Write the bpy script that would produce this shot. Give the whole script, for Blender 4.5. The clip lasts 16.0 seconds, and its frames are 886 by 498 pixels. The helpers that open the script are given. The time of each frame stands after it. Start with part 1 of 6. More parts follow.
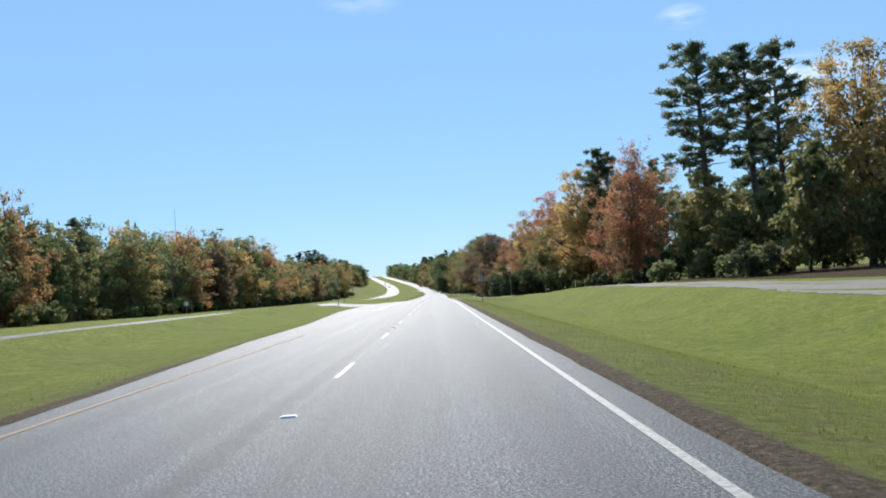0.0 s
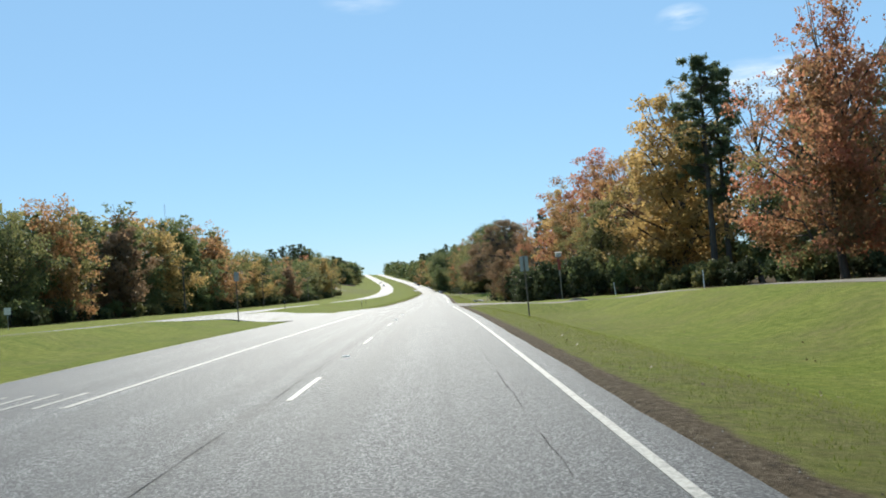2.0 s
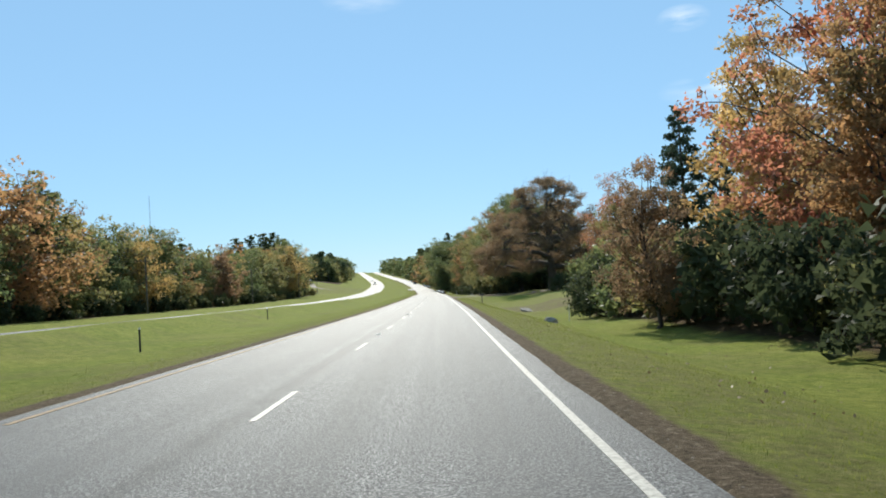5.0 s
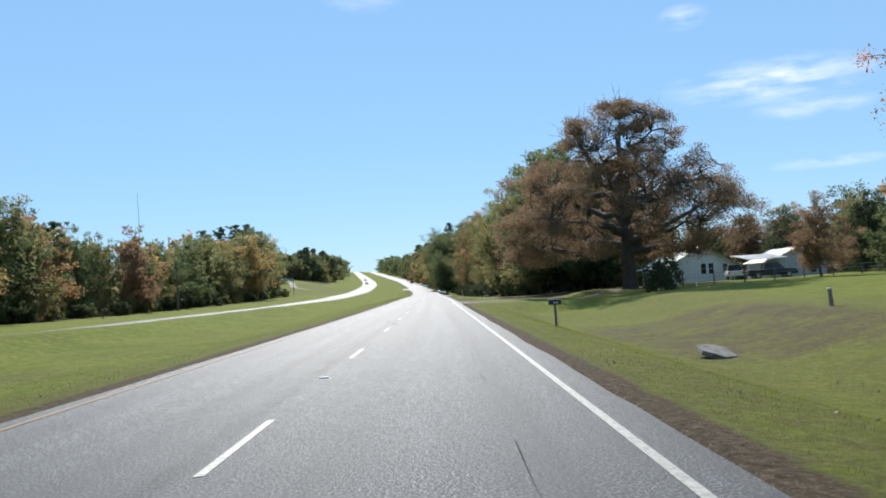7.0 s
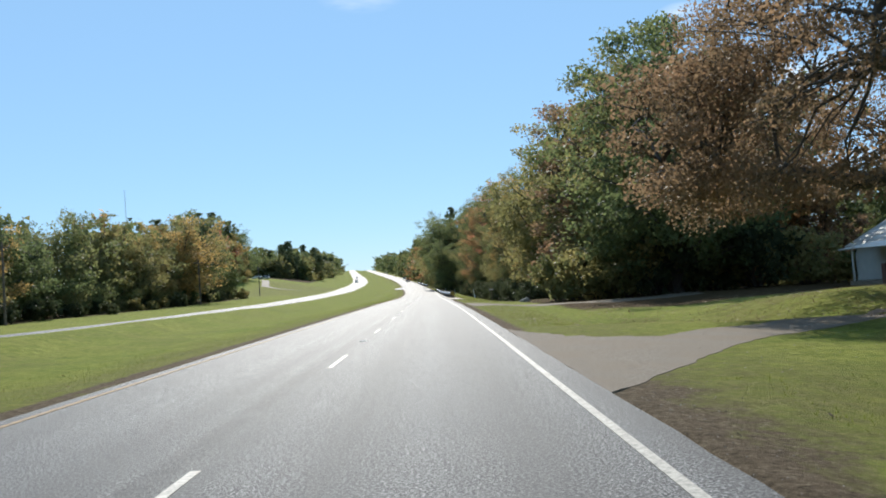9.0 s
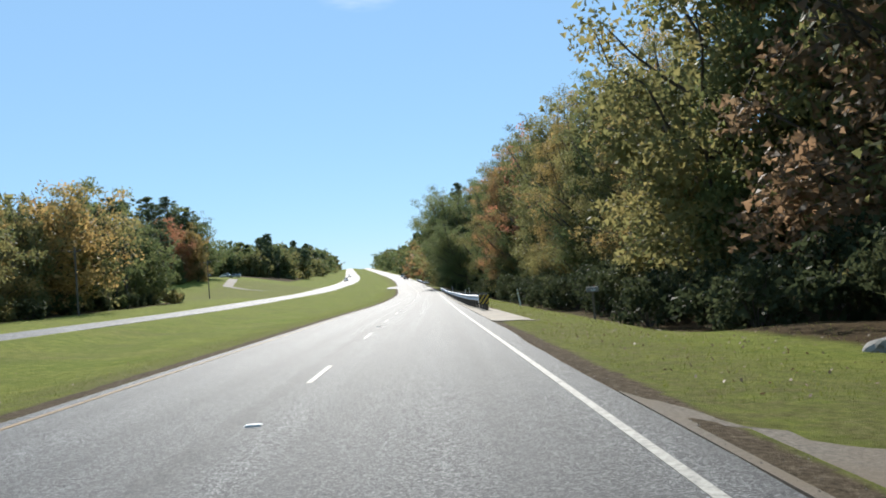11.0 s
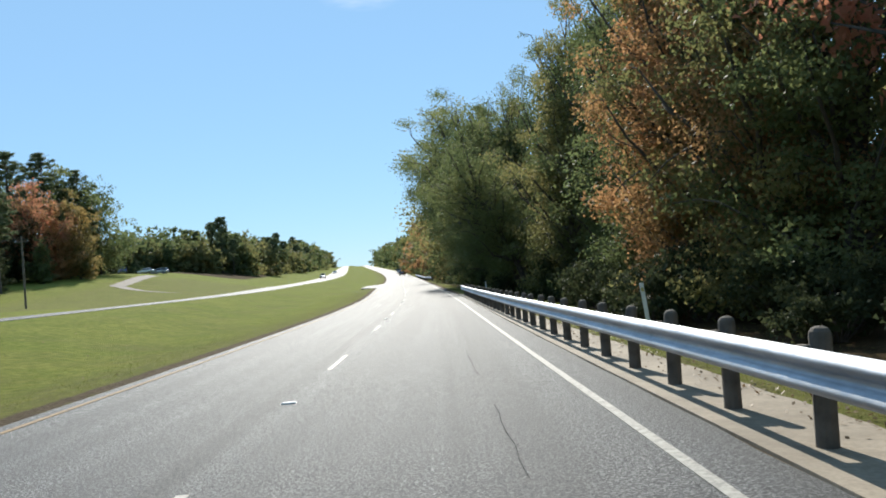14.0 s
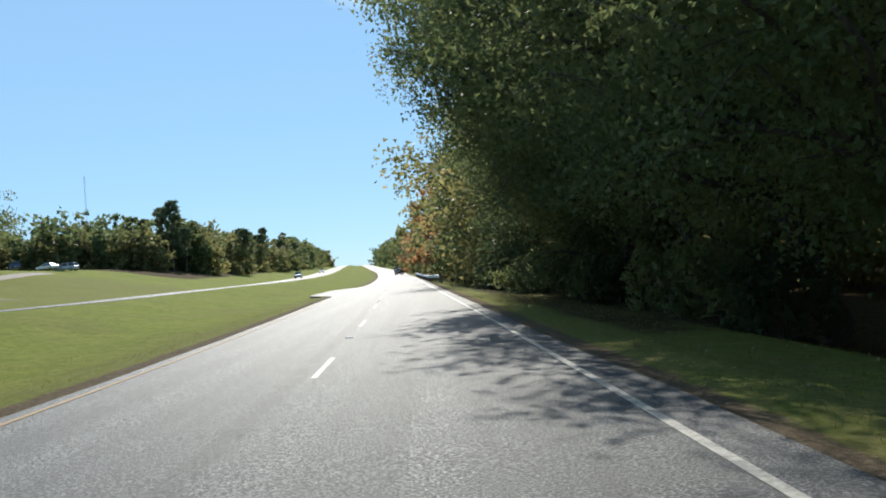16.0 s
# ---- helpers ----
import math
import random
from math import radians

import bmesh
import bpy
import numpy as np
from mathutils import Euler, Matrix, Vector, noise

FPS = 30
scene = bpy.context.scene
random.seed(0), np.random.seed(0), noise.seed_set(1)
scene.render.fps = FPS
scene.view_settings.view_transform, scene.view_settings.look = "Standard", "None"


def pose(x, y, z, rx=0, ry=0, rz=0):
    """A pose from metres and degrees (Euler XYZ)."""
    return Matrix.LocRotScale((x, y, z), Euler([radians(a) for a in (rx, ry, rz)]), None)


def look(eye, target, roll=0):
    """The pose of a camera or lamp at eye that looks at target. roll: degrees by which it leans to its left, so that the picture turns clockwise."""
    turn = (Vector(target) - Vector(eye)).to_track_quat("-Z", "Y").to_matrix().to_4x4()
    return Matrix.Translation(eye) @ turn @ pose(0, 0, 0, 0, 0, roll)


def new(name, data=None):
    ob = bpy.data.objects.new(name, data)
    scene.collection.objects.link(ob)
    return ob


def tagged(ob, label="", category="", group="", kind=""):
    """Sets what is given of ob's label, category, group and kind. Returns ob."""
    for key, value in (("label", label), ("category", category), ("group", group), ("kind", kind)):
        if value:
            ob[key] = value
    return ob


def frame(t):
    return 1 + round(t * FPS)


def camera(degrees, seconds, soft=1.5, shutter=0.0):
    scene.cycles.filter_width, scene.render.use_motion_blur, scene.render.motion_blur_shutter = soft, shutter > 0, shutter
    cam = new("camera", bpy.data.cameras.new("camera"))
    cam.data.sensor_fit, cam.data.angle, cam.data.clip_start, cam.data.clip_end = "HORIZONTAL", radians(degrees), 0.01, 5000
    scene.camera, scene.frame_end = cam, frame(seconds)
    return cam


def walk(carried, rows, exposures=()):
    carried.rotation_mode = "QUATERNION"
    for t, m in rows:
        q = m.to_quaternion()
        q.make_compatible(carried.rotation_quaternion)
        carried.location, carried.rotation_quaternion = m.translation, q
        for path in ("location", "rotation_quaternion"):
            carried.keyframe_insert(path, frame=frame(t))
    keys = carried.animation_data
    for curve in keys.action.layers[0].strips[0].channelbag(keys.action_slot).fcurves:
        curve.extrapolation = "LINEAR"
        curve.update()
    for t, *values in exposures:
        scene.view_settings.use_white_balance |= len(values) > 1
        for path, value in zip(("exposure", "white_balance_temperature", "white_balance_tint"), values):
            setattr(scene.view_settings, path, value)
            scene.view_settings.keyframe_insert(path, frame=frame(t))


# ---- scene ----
cam = camera(54.81, 16.0, soft=1.85)
# seconds, eye, then degrees of turn to the left, look up and lean to the right
PATH = [
    (0.0, -0.14, 0.00, 1.397, -0.512, 2.712, 4.265),
    (0.5, -0.11, 16.05, 1.397, -0.495, 2.740, 4.183),
    (1.0, -0.07, 32.08, 1.397, -0.498, 2.711, 4.115),
    (1.5, -0.00, 48.10, 1.404, -0.520, 2.673, 4.120),
    (2.0, 0.07, 64.13, 1.424, -0.541, 2.642, 4.091),
    (2.5, 0.10, 80.16, 1.440, -0.576, 2.666, 4.108),
    (3.0, 0.08, 96.21, 1.434, -0.584, 2.620, 4.241),
    (3.5, -0.03, 112.26, 1.386, -0.594, 2.649, 4.076),
    (4.0, -0.15, 128.32, 1.302, -0.595, 2.646, 3.838),
    (6.5, -0.07, 208.61, 1.020, -0.556, 2.567, 3.612),
    (7.0, 0.01, 224.64, 0.991, -0.573, 2.619, 3.807),
    (7.5, 0.05, 240.63, 0.964, -0.577, 2.573, 3.816),
    (8.0, 0.03, 256.60, 0.942, -0.582, 2.564, 3.761),
    (8.5, 0.06, 272.55, 0.926, -0.559, 2.574, 3.918),
    (9.0, 0.07, 288.48, 0.922, -0.593, 2.547, 4.042),
    (9.5, 0.07, 304.38, 0.933, -0.590, 2.511, 4.114),
    (12.0, -0.57, 383.78, 0.894, -0.425, 2.413, 4.751),
    (12.5, -0.66, 399.74, 0.868, -0.402, 2.407, 4.708),
    (13.0, -0.92, 415.74, 0.830, -0.366, 2.405, 4.779),
    (13.5, -1.13, 431.76, 0.782, -0.326, 2.393, 4.820),
    (14.0, -1.34, 447.80, 0.760, -0.225, 2.349, 4.977),
    (14.5, -1.60, 463.81, 0.798, -0.177, 2.356, 4.850),
    (15.0, -1.91, 479.78, 0.887, -0.141, 2.393, 4.856),
    (15.5, -2.23, 495.68, 1.018, -0.084, 2.393, 4.784),
    (16.0, -2.67, 511.54, 1.196, -0.002, 2.415, 4.774),
]


def aim(x, y, z, turn, up, lean):
    a, b = radians(turn), radians(up)
    way = Vector((-math.sin(a) * math.cos(b), math.cos(a) * math.cos(b), math.sin(b)))
    return look((x, y, z), Vector((x, y, z)) + way, -lean)


walk(cam, [(t, aim(*row)) for t, *row in PATH], [(0.0, 0.82, 6150, 9.5), (1.0, 0.84, 6350, 8.5), (2.5, 0.85, 6520, 3.5), (4.0, 0.87, 6600, 2.5), (6.5, 0.83, 6350, 9.0), (7.5, 0.82, 6200, 9.5),
                                                     (9.5, 0.90, 6480, 8.0), (12.0, 0.90, 6400, 8.5), (14.5, 0.90, 6520, 6.5), (16.0, 0.90, 6500, 7.0)])

# ==== world ====
# the sun stands ahead and a little to the left, about 37 degrees high
SUN_UP, SUN_LEFT = 37.0, 6.0
world = bpy.data.worlds.new("world")
scene.world = world
world.use_nodes = True
wn, wl = world.node_tree.nodes, world.node_tree.links
wn.clear()
sky = wn.new("ShaderNodeTexSky")
sky.sky_type, sky.sun_disc = "NISHITA", False
sky.sun_elevation, sky.sun_rotation = radians(SUN_UP), radians(-SUN_LEFT)
sky.altitude, sky.air_density, sky.dust_density, sky.ozone_density = 0.0, 1.0, 0.0, 5.4
# a thin even haze over the whole sky
veil = wn.new("ShaderNodeMix")
veil.data_type = "RGBA"
veil.inputs["Factor"].default_value = 0.62
veil.inputs["B"].default_value = (2.9, 5.0, 7.4, 1)
wl.new(sky.outputs[0], veil.inputs["A"])
# thin wisps of cloud, as noise held within a few soft ovals of the sky
tc = wn.new("ShaderNodeTexCoord")
wisp = wn.new("ShaderNodeTexNoise")
wisp.inputs["Scale"].default_value, wisp.inputs["Detail"].default_value = 9.0, 7.0
stretch = wn.new("ShaderNodeMapping")
stretch.inputs["Scale"].default_value = (2.0, 2.0, 9.0)
wl.new(tc.outputs["Generated"], stretch.inputs["Vector"])
wl.new(stretch.outputs["Vector"], wisp.inputs["Vector"])
total = None
for way, size, flat, share in (((0.372, 0.906, 0.200), 0.12, 4.5, 1.3), ((0.412, 0.896, 0.167), 0.07, 5.0, 1.0), ((0.421, 0.901, 0.107), 0.07, 9.0, 0.9),
                               ((0.286, 0.917, 0.277), 0.030, 2.0, 1.0), ((-0.062, 0.943, 0.328), 0.05, 3.0, 0.5)):
    sub = wn.new("ShaderNodeVectorMath")
    sub.operation = "SUBTRACT"
    sub.inputs[1].default_value = way
    wl.new(tc.outputs["Generated"], sub.inputs[0])
    scl = wn.new("ShaderNodeVectorMath")
    scl.operation = "MULTIPLY"
    scl.inputs[1].default_value = (1 / size, 1 / size, flat / size)
    wl.new(sub.outputs[0], scl.inputs[0])
    ln = wn.new("ShaderNodeVectorMath")
    ln.operation = "LENGTH"
    wl.new(scl.outputs[0], ln.inputs[0])
    mr = wn.new("ShaderNodeMapRange")
    mr.inputs["From Min"].default_value, mr.inputs["From Max"].default_value = 1.0, 0.0
    mr.inputs["To Min"].default_value, mr.inputs["To Max"].default_value = 0.0, share
    wl.new(ln.outputs["Value"], mr.inputs["Value"])
    if total is None:
        total = mr.outputs[0]
    else:
        add = wn.new("ShaderNodeMath")
        add.operation = "ADD"
        wl.new(total, add.inputs[0])
        wl.new(mr.outputs[0], add.inputs[1])
        total = add.outputs[0]
cut = wn.new("ShaderNodeMapRange")
cut.inputs["From Min"].default_value, cut.inputs["From Max"].default_value = 0.36, 0.75
wl.new(wisp.outputs["Fac"], cut.inputs["Value"])
both = wn.new("ShaderNodeMath")
both.operation = "MULTIPLY"
wl.new(total, both.inputs[0])
wl.new(cut.outputs[0], both.inputs[1])
mixc = wn.new("ShaderNodeMix")
mixc.data_type = "RGBA"
wl.new(both.outputs[0], mixc.inputs["Factor"])
wl.new(veil.outputs["Result"], mixc.inputs["A"])
mixc.inputs["B"].default_value = (9.0, 9.3, 9.8, 1)
bg = wn.new("ShaderNodeBackground")
bg.inputs["Strength"].default_value = 0.071
wo = wn.new("ShaderNodeOutputWorld")
wl.new(mixc.outputs["Result"], bg.inputs["Color"])
wl.new(bg.outputs[0], wo.inputs["Surface"])

sun = new("sun", bpy.data.lights.new("sun", "SUN"))
sun.data.energy, sun.data.angle, sun.data.color = 3.6, radians(0.53), (1.0, 0.945, 0.865)
sun.matrix_world = look((0, 0, 100), Vector((0, 0, 100)) - Vector((-math.sin(radians(SUN_LEFT)) * math.cos(radians(SUN_UP)), math.cos(radians(SUN_LEFT)) * math.cos(radians(SUN_UP)), math.sin(radians(SUN_UP)))))

# ---- materials ----


class Mat:
    """A node material with a few short ways to chain nodes."""

    def __init__(self, name, rough=0.8, metal=0.0, spec=0.5):
        self.m = bpy.data.materials.new(name)
        self.m.use_nodes = True
        self.n, self.l = self.m.node_tree.nodes, self.m.node_tree.links
        self.b = self.n["Principled BSDF"]
        self.b.inputs["Roughness"].default_value = rough
        self.b.inputs["Metallic"].default_value = metal
        self.b.inputs["Specular IOR Level"].default_value = spec
        self.co = self.n.new("ShaderNodeTexCoord").outputs["Object"]

    def noise(self, scale, detail=4.0, rough=0.55, vec=None, stretch=None):
        t = self.n.new("ShaderNodeTexNoise")
        t.inputs["Scale"].default_value, t.inputs["Detail"].default_value, t.inputs["Roughness"].default_value = scale, detail, rough
        src = vec or self.co
        if stretch:
            mp = self.n.new("ShaderNodeMapping")
            mp.inputs["Scale"].default_value = stretch
            self.l.new(src, mp.inputs["Vector"])
            src = mp.outputs[0]
        self.l.new(src, t.inputs["Vector"])
        return t.outputs["Fac"]

    def ramp(self, fac, stops):
        r = self.n.new("ShaderNodeValToRGB")
        e = r.color_ramp.elements
        e[0].position, e[0].color = stops[0][0], (*stops[0][1], 1)
        e[1].position, e[1].color = stops[-1][0], (*stops[-1][1], 1)
        for pos, col in stops[1:-1]:
            x = e.new(pos)
            x.color = (*col, 1)
        self.l.new(fac, r.inputs[0])
        return r.outputs[0]

    def rng(self, fac, a, b, lo=0.0, hi=1.0):
        r = self.n.new("ShaderNodeMapRange")
        for key, v in (("From Min", a), ("From Max", b), ("To Min", lo), ("To Max", hi)):
            r.inputs[key].default_value = v
        self.l.new(fac, r.inputs["Value"])
        return r.outputs[0]

    def math(self, op, a, b):
        r = self.n.new("ShaderNodeMath")
        r.operation = op
        for i, v in enumerate((a, b)):
            if isinstance(v, (int, float)):
                r.inputs[i].default_value = v
            else:
                self.l.new(v, r.inputs[i])
        return r.outputs[0]

    def mix(self, fac, a, b, how="MIX"):
        r = self.n.new("ShaderNodeMix")
        r.data_type, r.blend_type = "RGBA", how
        for key, v in (("Factor", fac), ("A", a), ("B", b)):
            if isinstance(v, (int, float)):
                r.inputs[key].default_value = v
            elif isinstance(v, tuple):
                r.inputs[key].default_value = (*v, 1)
            else:
                self.l.new(v, r.inputs[key])
        return r.outputs["Result"]

    def attr(self, name):
        a = self.n.new("ShaderNodeAttribute")
        a.attribute_name = name
        return a.outputs["Fac"]

    def island(self):
        return self.n.new("ShaderNodeNewGeometry").outputs["Random Per Island"]

    def luck(self):
        return self.n.new("ShaderNodeObjectInfo").outputs["Random"]

    def bump(self, h, strength=0.4, dist=0.02):
        b = self.n.new("ShaderNodeBump")
        b.inputs["Strength"].default_value, b.inputs["Distance"].default_value = strength, dist
        self.l.new(h, b.inputs["Height"])
        self.l.new(b.outputs[0], self.b.inputs["Normal"])
        return self

    def col(self, c):
        if isinstance(c, tuple):
            self.b.inputs["Base Color"].default_value = (*c, 1)
        else:
            self.l.new(c, self.b.inputs["Base Color"])
        return self

    def rough(self, r):
        self.l.new(r, self.b.inputs["Roughness"])
        return self


def plain(name, colour, rough=0.6, metal=0.0, vary=0.25, scale=6.0, bump=0.15):
    m = Mat(name, rough, metal)
    n = m.noise(scale, 5.0)
    dark = tuple(v * (1 - vary) for v in colour)
    m.col(m.ramp(n, [(0.3, dark), (0.7, colour)]))
    m.bump(m.noise(scale * 8, 3.0), bump, 0.004)
    return m.m


def leaf_material(name, *shades, through_share=0.64):
    """Leaves: boughs of one crown turn unevenly, each leaf and each tree has a shade of its own; light comes through them."""
    m = Mat(name, 0.55, 0.0, 0.2)
    shift = m.n.new("ShaderNodeVectorMath")
    shift.operation = "ADD"
    m.l.new(m.co, shift.inputs[0])
    m.l.new(m.math("MULTIPLY", m.luck(), 60.0), shift.inputs[1])
    bough = m.rng(m.noise(0.42, 3.0, 0.6, vec=shift.outputs[0]), 0.30, 0.70)
    tone = m.math("ADD", m.math("MULTIPLY", m.island(), 0.18), m.math("MULTIPLY", bough, 0.56))
    tone = m.math("ADD", tone, m.math("MULTIPLY", m.luck(), 0.26))
    colour = m.ramp(tone, [(0.12 + 0.76 * i / (len(shades) - 1), c) for i, c in enumerate(shades)])
    m.col(colour)
    tr = m.n.new("ShaderNodeBsdfTranslucent")
    m.l.new(colour, tr.inputs["Color"])
    mx = m.n.new("ShaderNodeMixShader")
    mx.inputs[0].default_value = through_share
    m.l.new(m.b.outputs[0], mx.inputs[1])
    m.l.new(tr.outputs[0], mx.inputs[2])
    m.l.new(mx.outputs[0], m.n["Material Output"].inputs["Surface"])
    return m.m


LEAF = {
    "green": leaf_material("leaf_green", (0.080, 0.110, 0.050), (0.120, 0.150, 0.062), (0.175, 0.196, 0.078), (0.265, 0.262, 0.105)),
    "olive": leaf_material("leaf_olive", (0.090, 0.110, 0.048), (0.165, 0.170, 0.068), (0.255, 0.228, 0.090), (0.390, 0.305, 0.125)),
    "yellow": leaf_material("leaf_yellow", (0.150, 0.150, 0.060), (0.330, 0.245, 0.095), (0.490, 0.330, 0.125), (0.640, 0.430, 0.180)),
    "orange": leaf_material("leaf_orange", (0.140, 0.130, 0.058), (0.300, 0.195, 0.085), (0.440, 0.245, 0.112), (0.560, 0.300, 0.150)),
    "red": leaf_material("leaf_red", (0.190, 0.140, 0.066), (0.400, 0.210, 0.108), (0.520, 0.205, 0.128), (0.640, 0.270, 0.175)),
    "brown": leaf_material("leaf_brown", (0.120, 0.092, 0.055), (0.215, 0.148, 0.088), (0.300, 0.188, 0.108), (0.400, 0.250, 0.140)),
    "needle": leaf_material("pine_needle", (0.078, 0.102, 0.054), (0.132, 0.160, 0.080), (0.200, 0.226, 0.112), through_share=0.5),
    # darker green with the shade under the trees put into its colour
    "bramble": leaf_material("leaf_shade_green", (0.034, 0.046, 0.025), (0.060, 0.073, 0.036), (0.100, 0.110, 0.052), through_share=0.5),
    "cedar": leaf_material("cedar_needle", (0.046, 0.068, 0.042), (0.072, 0.099, 0.058), (0.111, 0.141, 0.080), through_share=0.3),
}

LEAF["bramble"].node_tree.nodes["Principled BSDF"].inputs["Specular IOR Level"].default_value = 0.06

bark = Mat("bark", 0.9)
bark.col(bark.ramp(bark.noise(3.0, 6.0, 0.6, stretch=(3, 3, 0.5)), [(0.3, (0.035, 0.028, 0.022)), (0.7, (0.115, 0.092, 0.072))]))
bark.bump(bark.noise(9.0, 4.0, 0.6, stretch=(3, 3, 0.4)), 0.8, 0.04)
BARK = bark.m

g = Mat("grass", 0.95, 0.0, 0.03)
patch = g.noise(0.16, 5.0, 0.65)
fine = g.math("ADD", g.math("MULTIPLY", g.noise(3.5, 8.0, 0.78), 0.55), g.math("MULTIPLY", g.noise(30.0, 5.0, 0.8), 0.45))
fine = g.rng(fine, 0.31, 0.68)
base = g.mix(g.rng(patch, 0.3, 0.7), g.ramp(fine, [(0.25, (0.068, 0.086, 0.016)), (0.5, (0.145, 0.177, 0.031)), (0.78, (0.238, 0.262, 0.058))]),
             g.ramp(fine, [(0.25, (0.098, 0.107, 0.025)), (0.5, (0.198, 0.204, 0.045)), (0.78, (0.298, 0.290, 0.082))]))
straw = g.ramp(g.noise(5.0, 6.0, 0.7), [(0.3, (0.082, 0.066, 0.030)), (0.7, (0.215, 0.178, 0.090))])
dry = g.math("MULTIPLY", g.rng(g.noise(0.22, 4.0, 0.6), 0.46, 0.70), g.rng(g.noise(7.0, 5.0, 0.75), 0.36, 0.60))
base = g.mix(g.math("MULTIPLY", dry, 0.75), base, straw)
clump = g.rng(g.noise(0.9, 5.0, 0.7), 0.42, 0.62)
base = g.mix(g.math("MULTIPLY", clump, 0.38), base, (0.098, 0.128, 0.020))
dull = g.math("MULTIPLY", g.attr("dull"), g.rng(g.noise(1.7, 5.0, 0.7), 0.3, 0.65))
base = g.mix(dull, base, g.ramp(g.noise(8.0, 6.0, 0.75), [(0.3, (0.066, 0.062, 0.022)), (0.55, (0.165, 0.150, 0.060)), (0.8, (0.30, 0.255, 0.135))]))
bare = g.rng(g.math("ADD", g.attr("bare"), g.math("ADD", g.math("MULTIPLY", g.noise(2.6, 6.0, 0.75), 0.65), g.math("MULTIPLY", g.noise(0.55, 4.0, 0.7), 0.6))), 1.0, 1.22)
soil = g.ramp(g.noise(11.0, 6.0, 0.75), [(0.32, (0.046, 0.035, 0.023)), (0.55, (0.138, 0.104, 0.070)), (0.78, (0.280, 0.226, 0.160))])
base = g.mix(bare, base, soil)
litter = g.rng(g.math("ADD", g.attr("litter"), g.math("MULTIPLY", g.noise(0.6, 5.0, 0.7), 0.6)), 0.75, 1.05)
leafy = g.ramp(g.noise(6.0, 6.0, 0.75), [(0.3, (0.026, 0.019, 0.011)), (0.55, (0.073, 0.050, 0.026)), (0.85, (0.163, 0.103, 0.047))])
# pale straw flecks, which also paint bright glints into the grass colour
fleck = g.math("MULTIPLY", g.rng(g.noise(44.0, 3.0, 0.7), 0.60, 0.70), g.rng(g.noise(1.1, 3.0, 0.6), 0.35, 0.65, 0.15, 0.6))
base = g.mix(fleck, base, (0.36, 0.33, 0.19))
g.col(g.mix(litter, base, leafy))
g.bump(g.noise(20.0, 6.0, 0.8), 1.0, 0.045)
GRASS = g.m

a = Mat("asphalt", 0.7, 0.0, 0.20)
chips = a.noise(38.0, 4.0, 0.85)
mott = a.noise(0.5, 5.0, 0.6, stretch=(1.0, 0.12, 1.0))
base = a.ramp(chips, [(0.38, (0.008, 0.008, 0.009)), (0.5, (0.045, 0.046, 0.048)), (0.62, (0.36, 0.36, 0.36))])
base = a.mix(a.rng(mott, 0.35, 0.7, 0.0, 0.30), base, (0.066, 0.068, 0.070))
track = a.attr("track")
base = a.mix(a.math("MULTIPLY", a.attr("seam"), a.rng(a.noise(0.9, 4.0, 0.7), 0.25, 0.6, 0.25, 0.8)), base, (0.022, 0.022, 0.022))
streak = a.rng(a.noise(1.6, 4.0, 0.6, stretch=(1.0, 0.012, 1.0)), 0.35, 0.7)
base = a.mix(a.math("MULTIPLY", streak, 0.65), base, (0.048, 0.049, 0.050))
base = a.mix(a.math("MULTIPLY", track, 0.5), base, (0.050, 0.050, 0.051))
a.col(base)
a.rough(a.rng(chips, 0.25, 0.8, 0.74, 0.54))
a.bump(chips, 0.9, 0.014)
ASPHALT = a.m

s = Mat("shoulder_gravel", 0.9)
s.col(s.ramp(s.noise(22.0, 5.0, 0.75), [(0.3, (0.030, 0.026, 0.022)), (0.55, (0.085, 0.073, 0.060)), (0.8, (0.20, 0.175, 0.145))]))
s.bump(s.noise(30.0, 4.0, 0.7), 0.9, 0.02)
GRAVEL = s.m

d = Mat("pale_drive", 0.85)
d.col(d.mix(d.rng(d.noise(0.5, 5.0), 0.35, 0.7), d.ramp(d.noise(25.0, 4.0, 0.7), [(0.3, (0.092, 0.077, 0.060)), (0.75, (0.220, 0.190, 0.152))]), (0.130, 0.100, 0.070)))
d.bump(d.noise(30.0, 4.0, 0.7), 0.5, 0.012)
DRIVE = d.m

q = Mat("drive_gravel", 0.9, 0.0, 0.2)
q.col(q.mix(q.rng(q.noise(0.7, 5.0), 0.35, 0.7), q.ramp(q.noise(24.0, 5.0, 0.75), [(0.3, (0.060, 0.049, 0.038)), (0.55, (0.170, 0.143, 0.112)), (0.8, (0.330, 0.290, 0.235))]), (0.150, 0.116, 0.082)))
q.bump(q.noise(26.0, 4.0, 0.7), 0.8, 0.016)
DRIVE_GRAVEL = q.m

k = Mat("concrete", 0.8)
k.col(k.mix(k.rng(k.noise(0.9, 6.0, 0.65), 0.4, 0.75), k.ramp(k.noise(18.0, 5.0, 0.7), [(0.3, (0.215, 0.172, 0.122)), (0.75, (0.350, 0.292, 0.218))]), (0.140, 0.108, 0.072)))
k.bump(k.noise(25.0, 4.0, 0.7), 0.4, 0.006)
CONCRETE = k.m

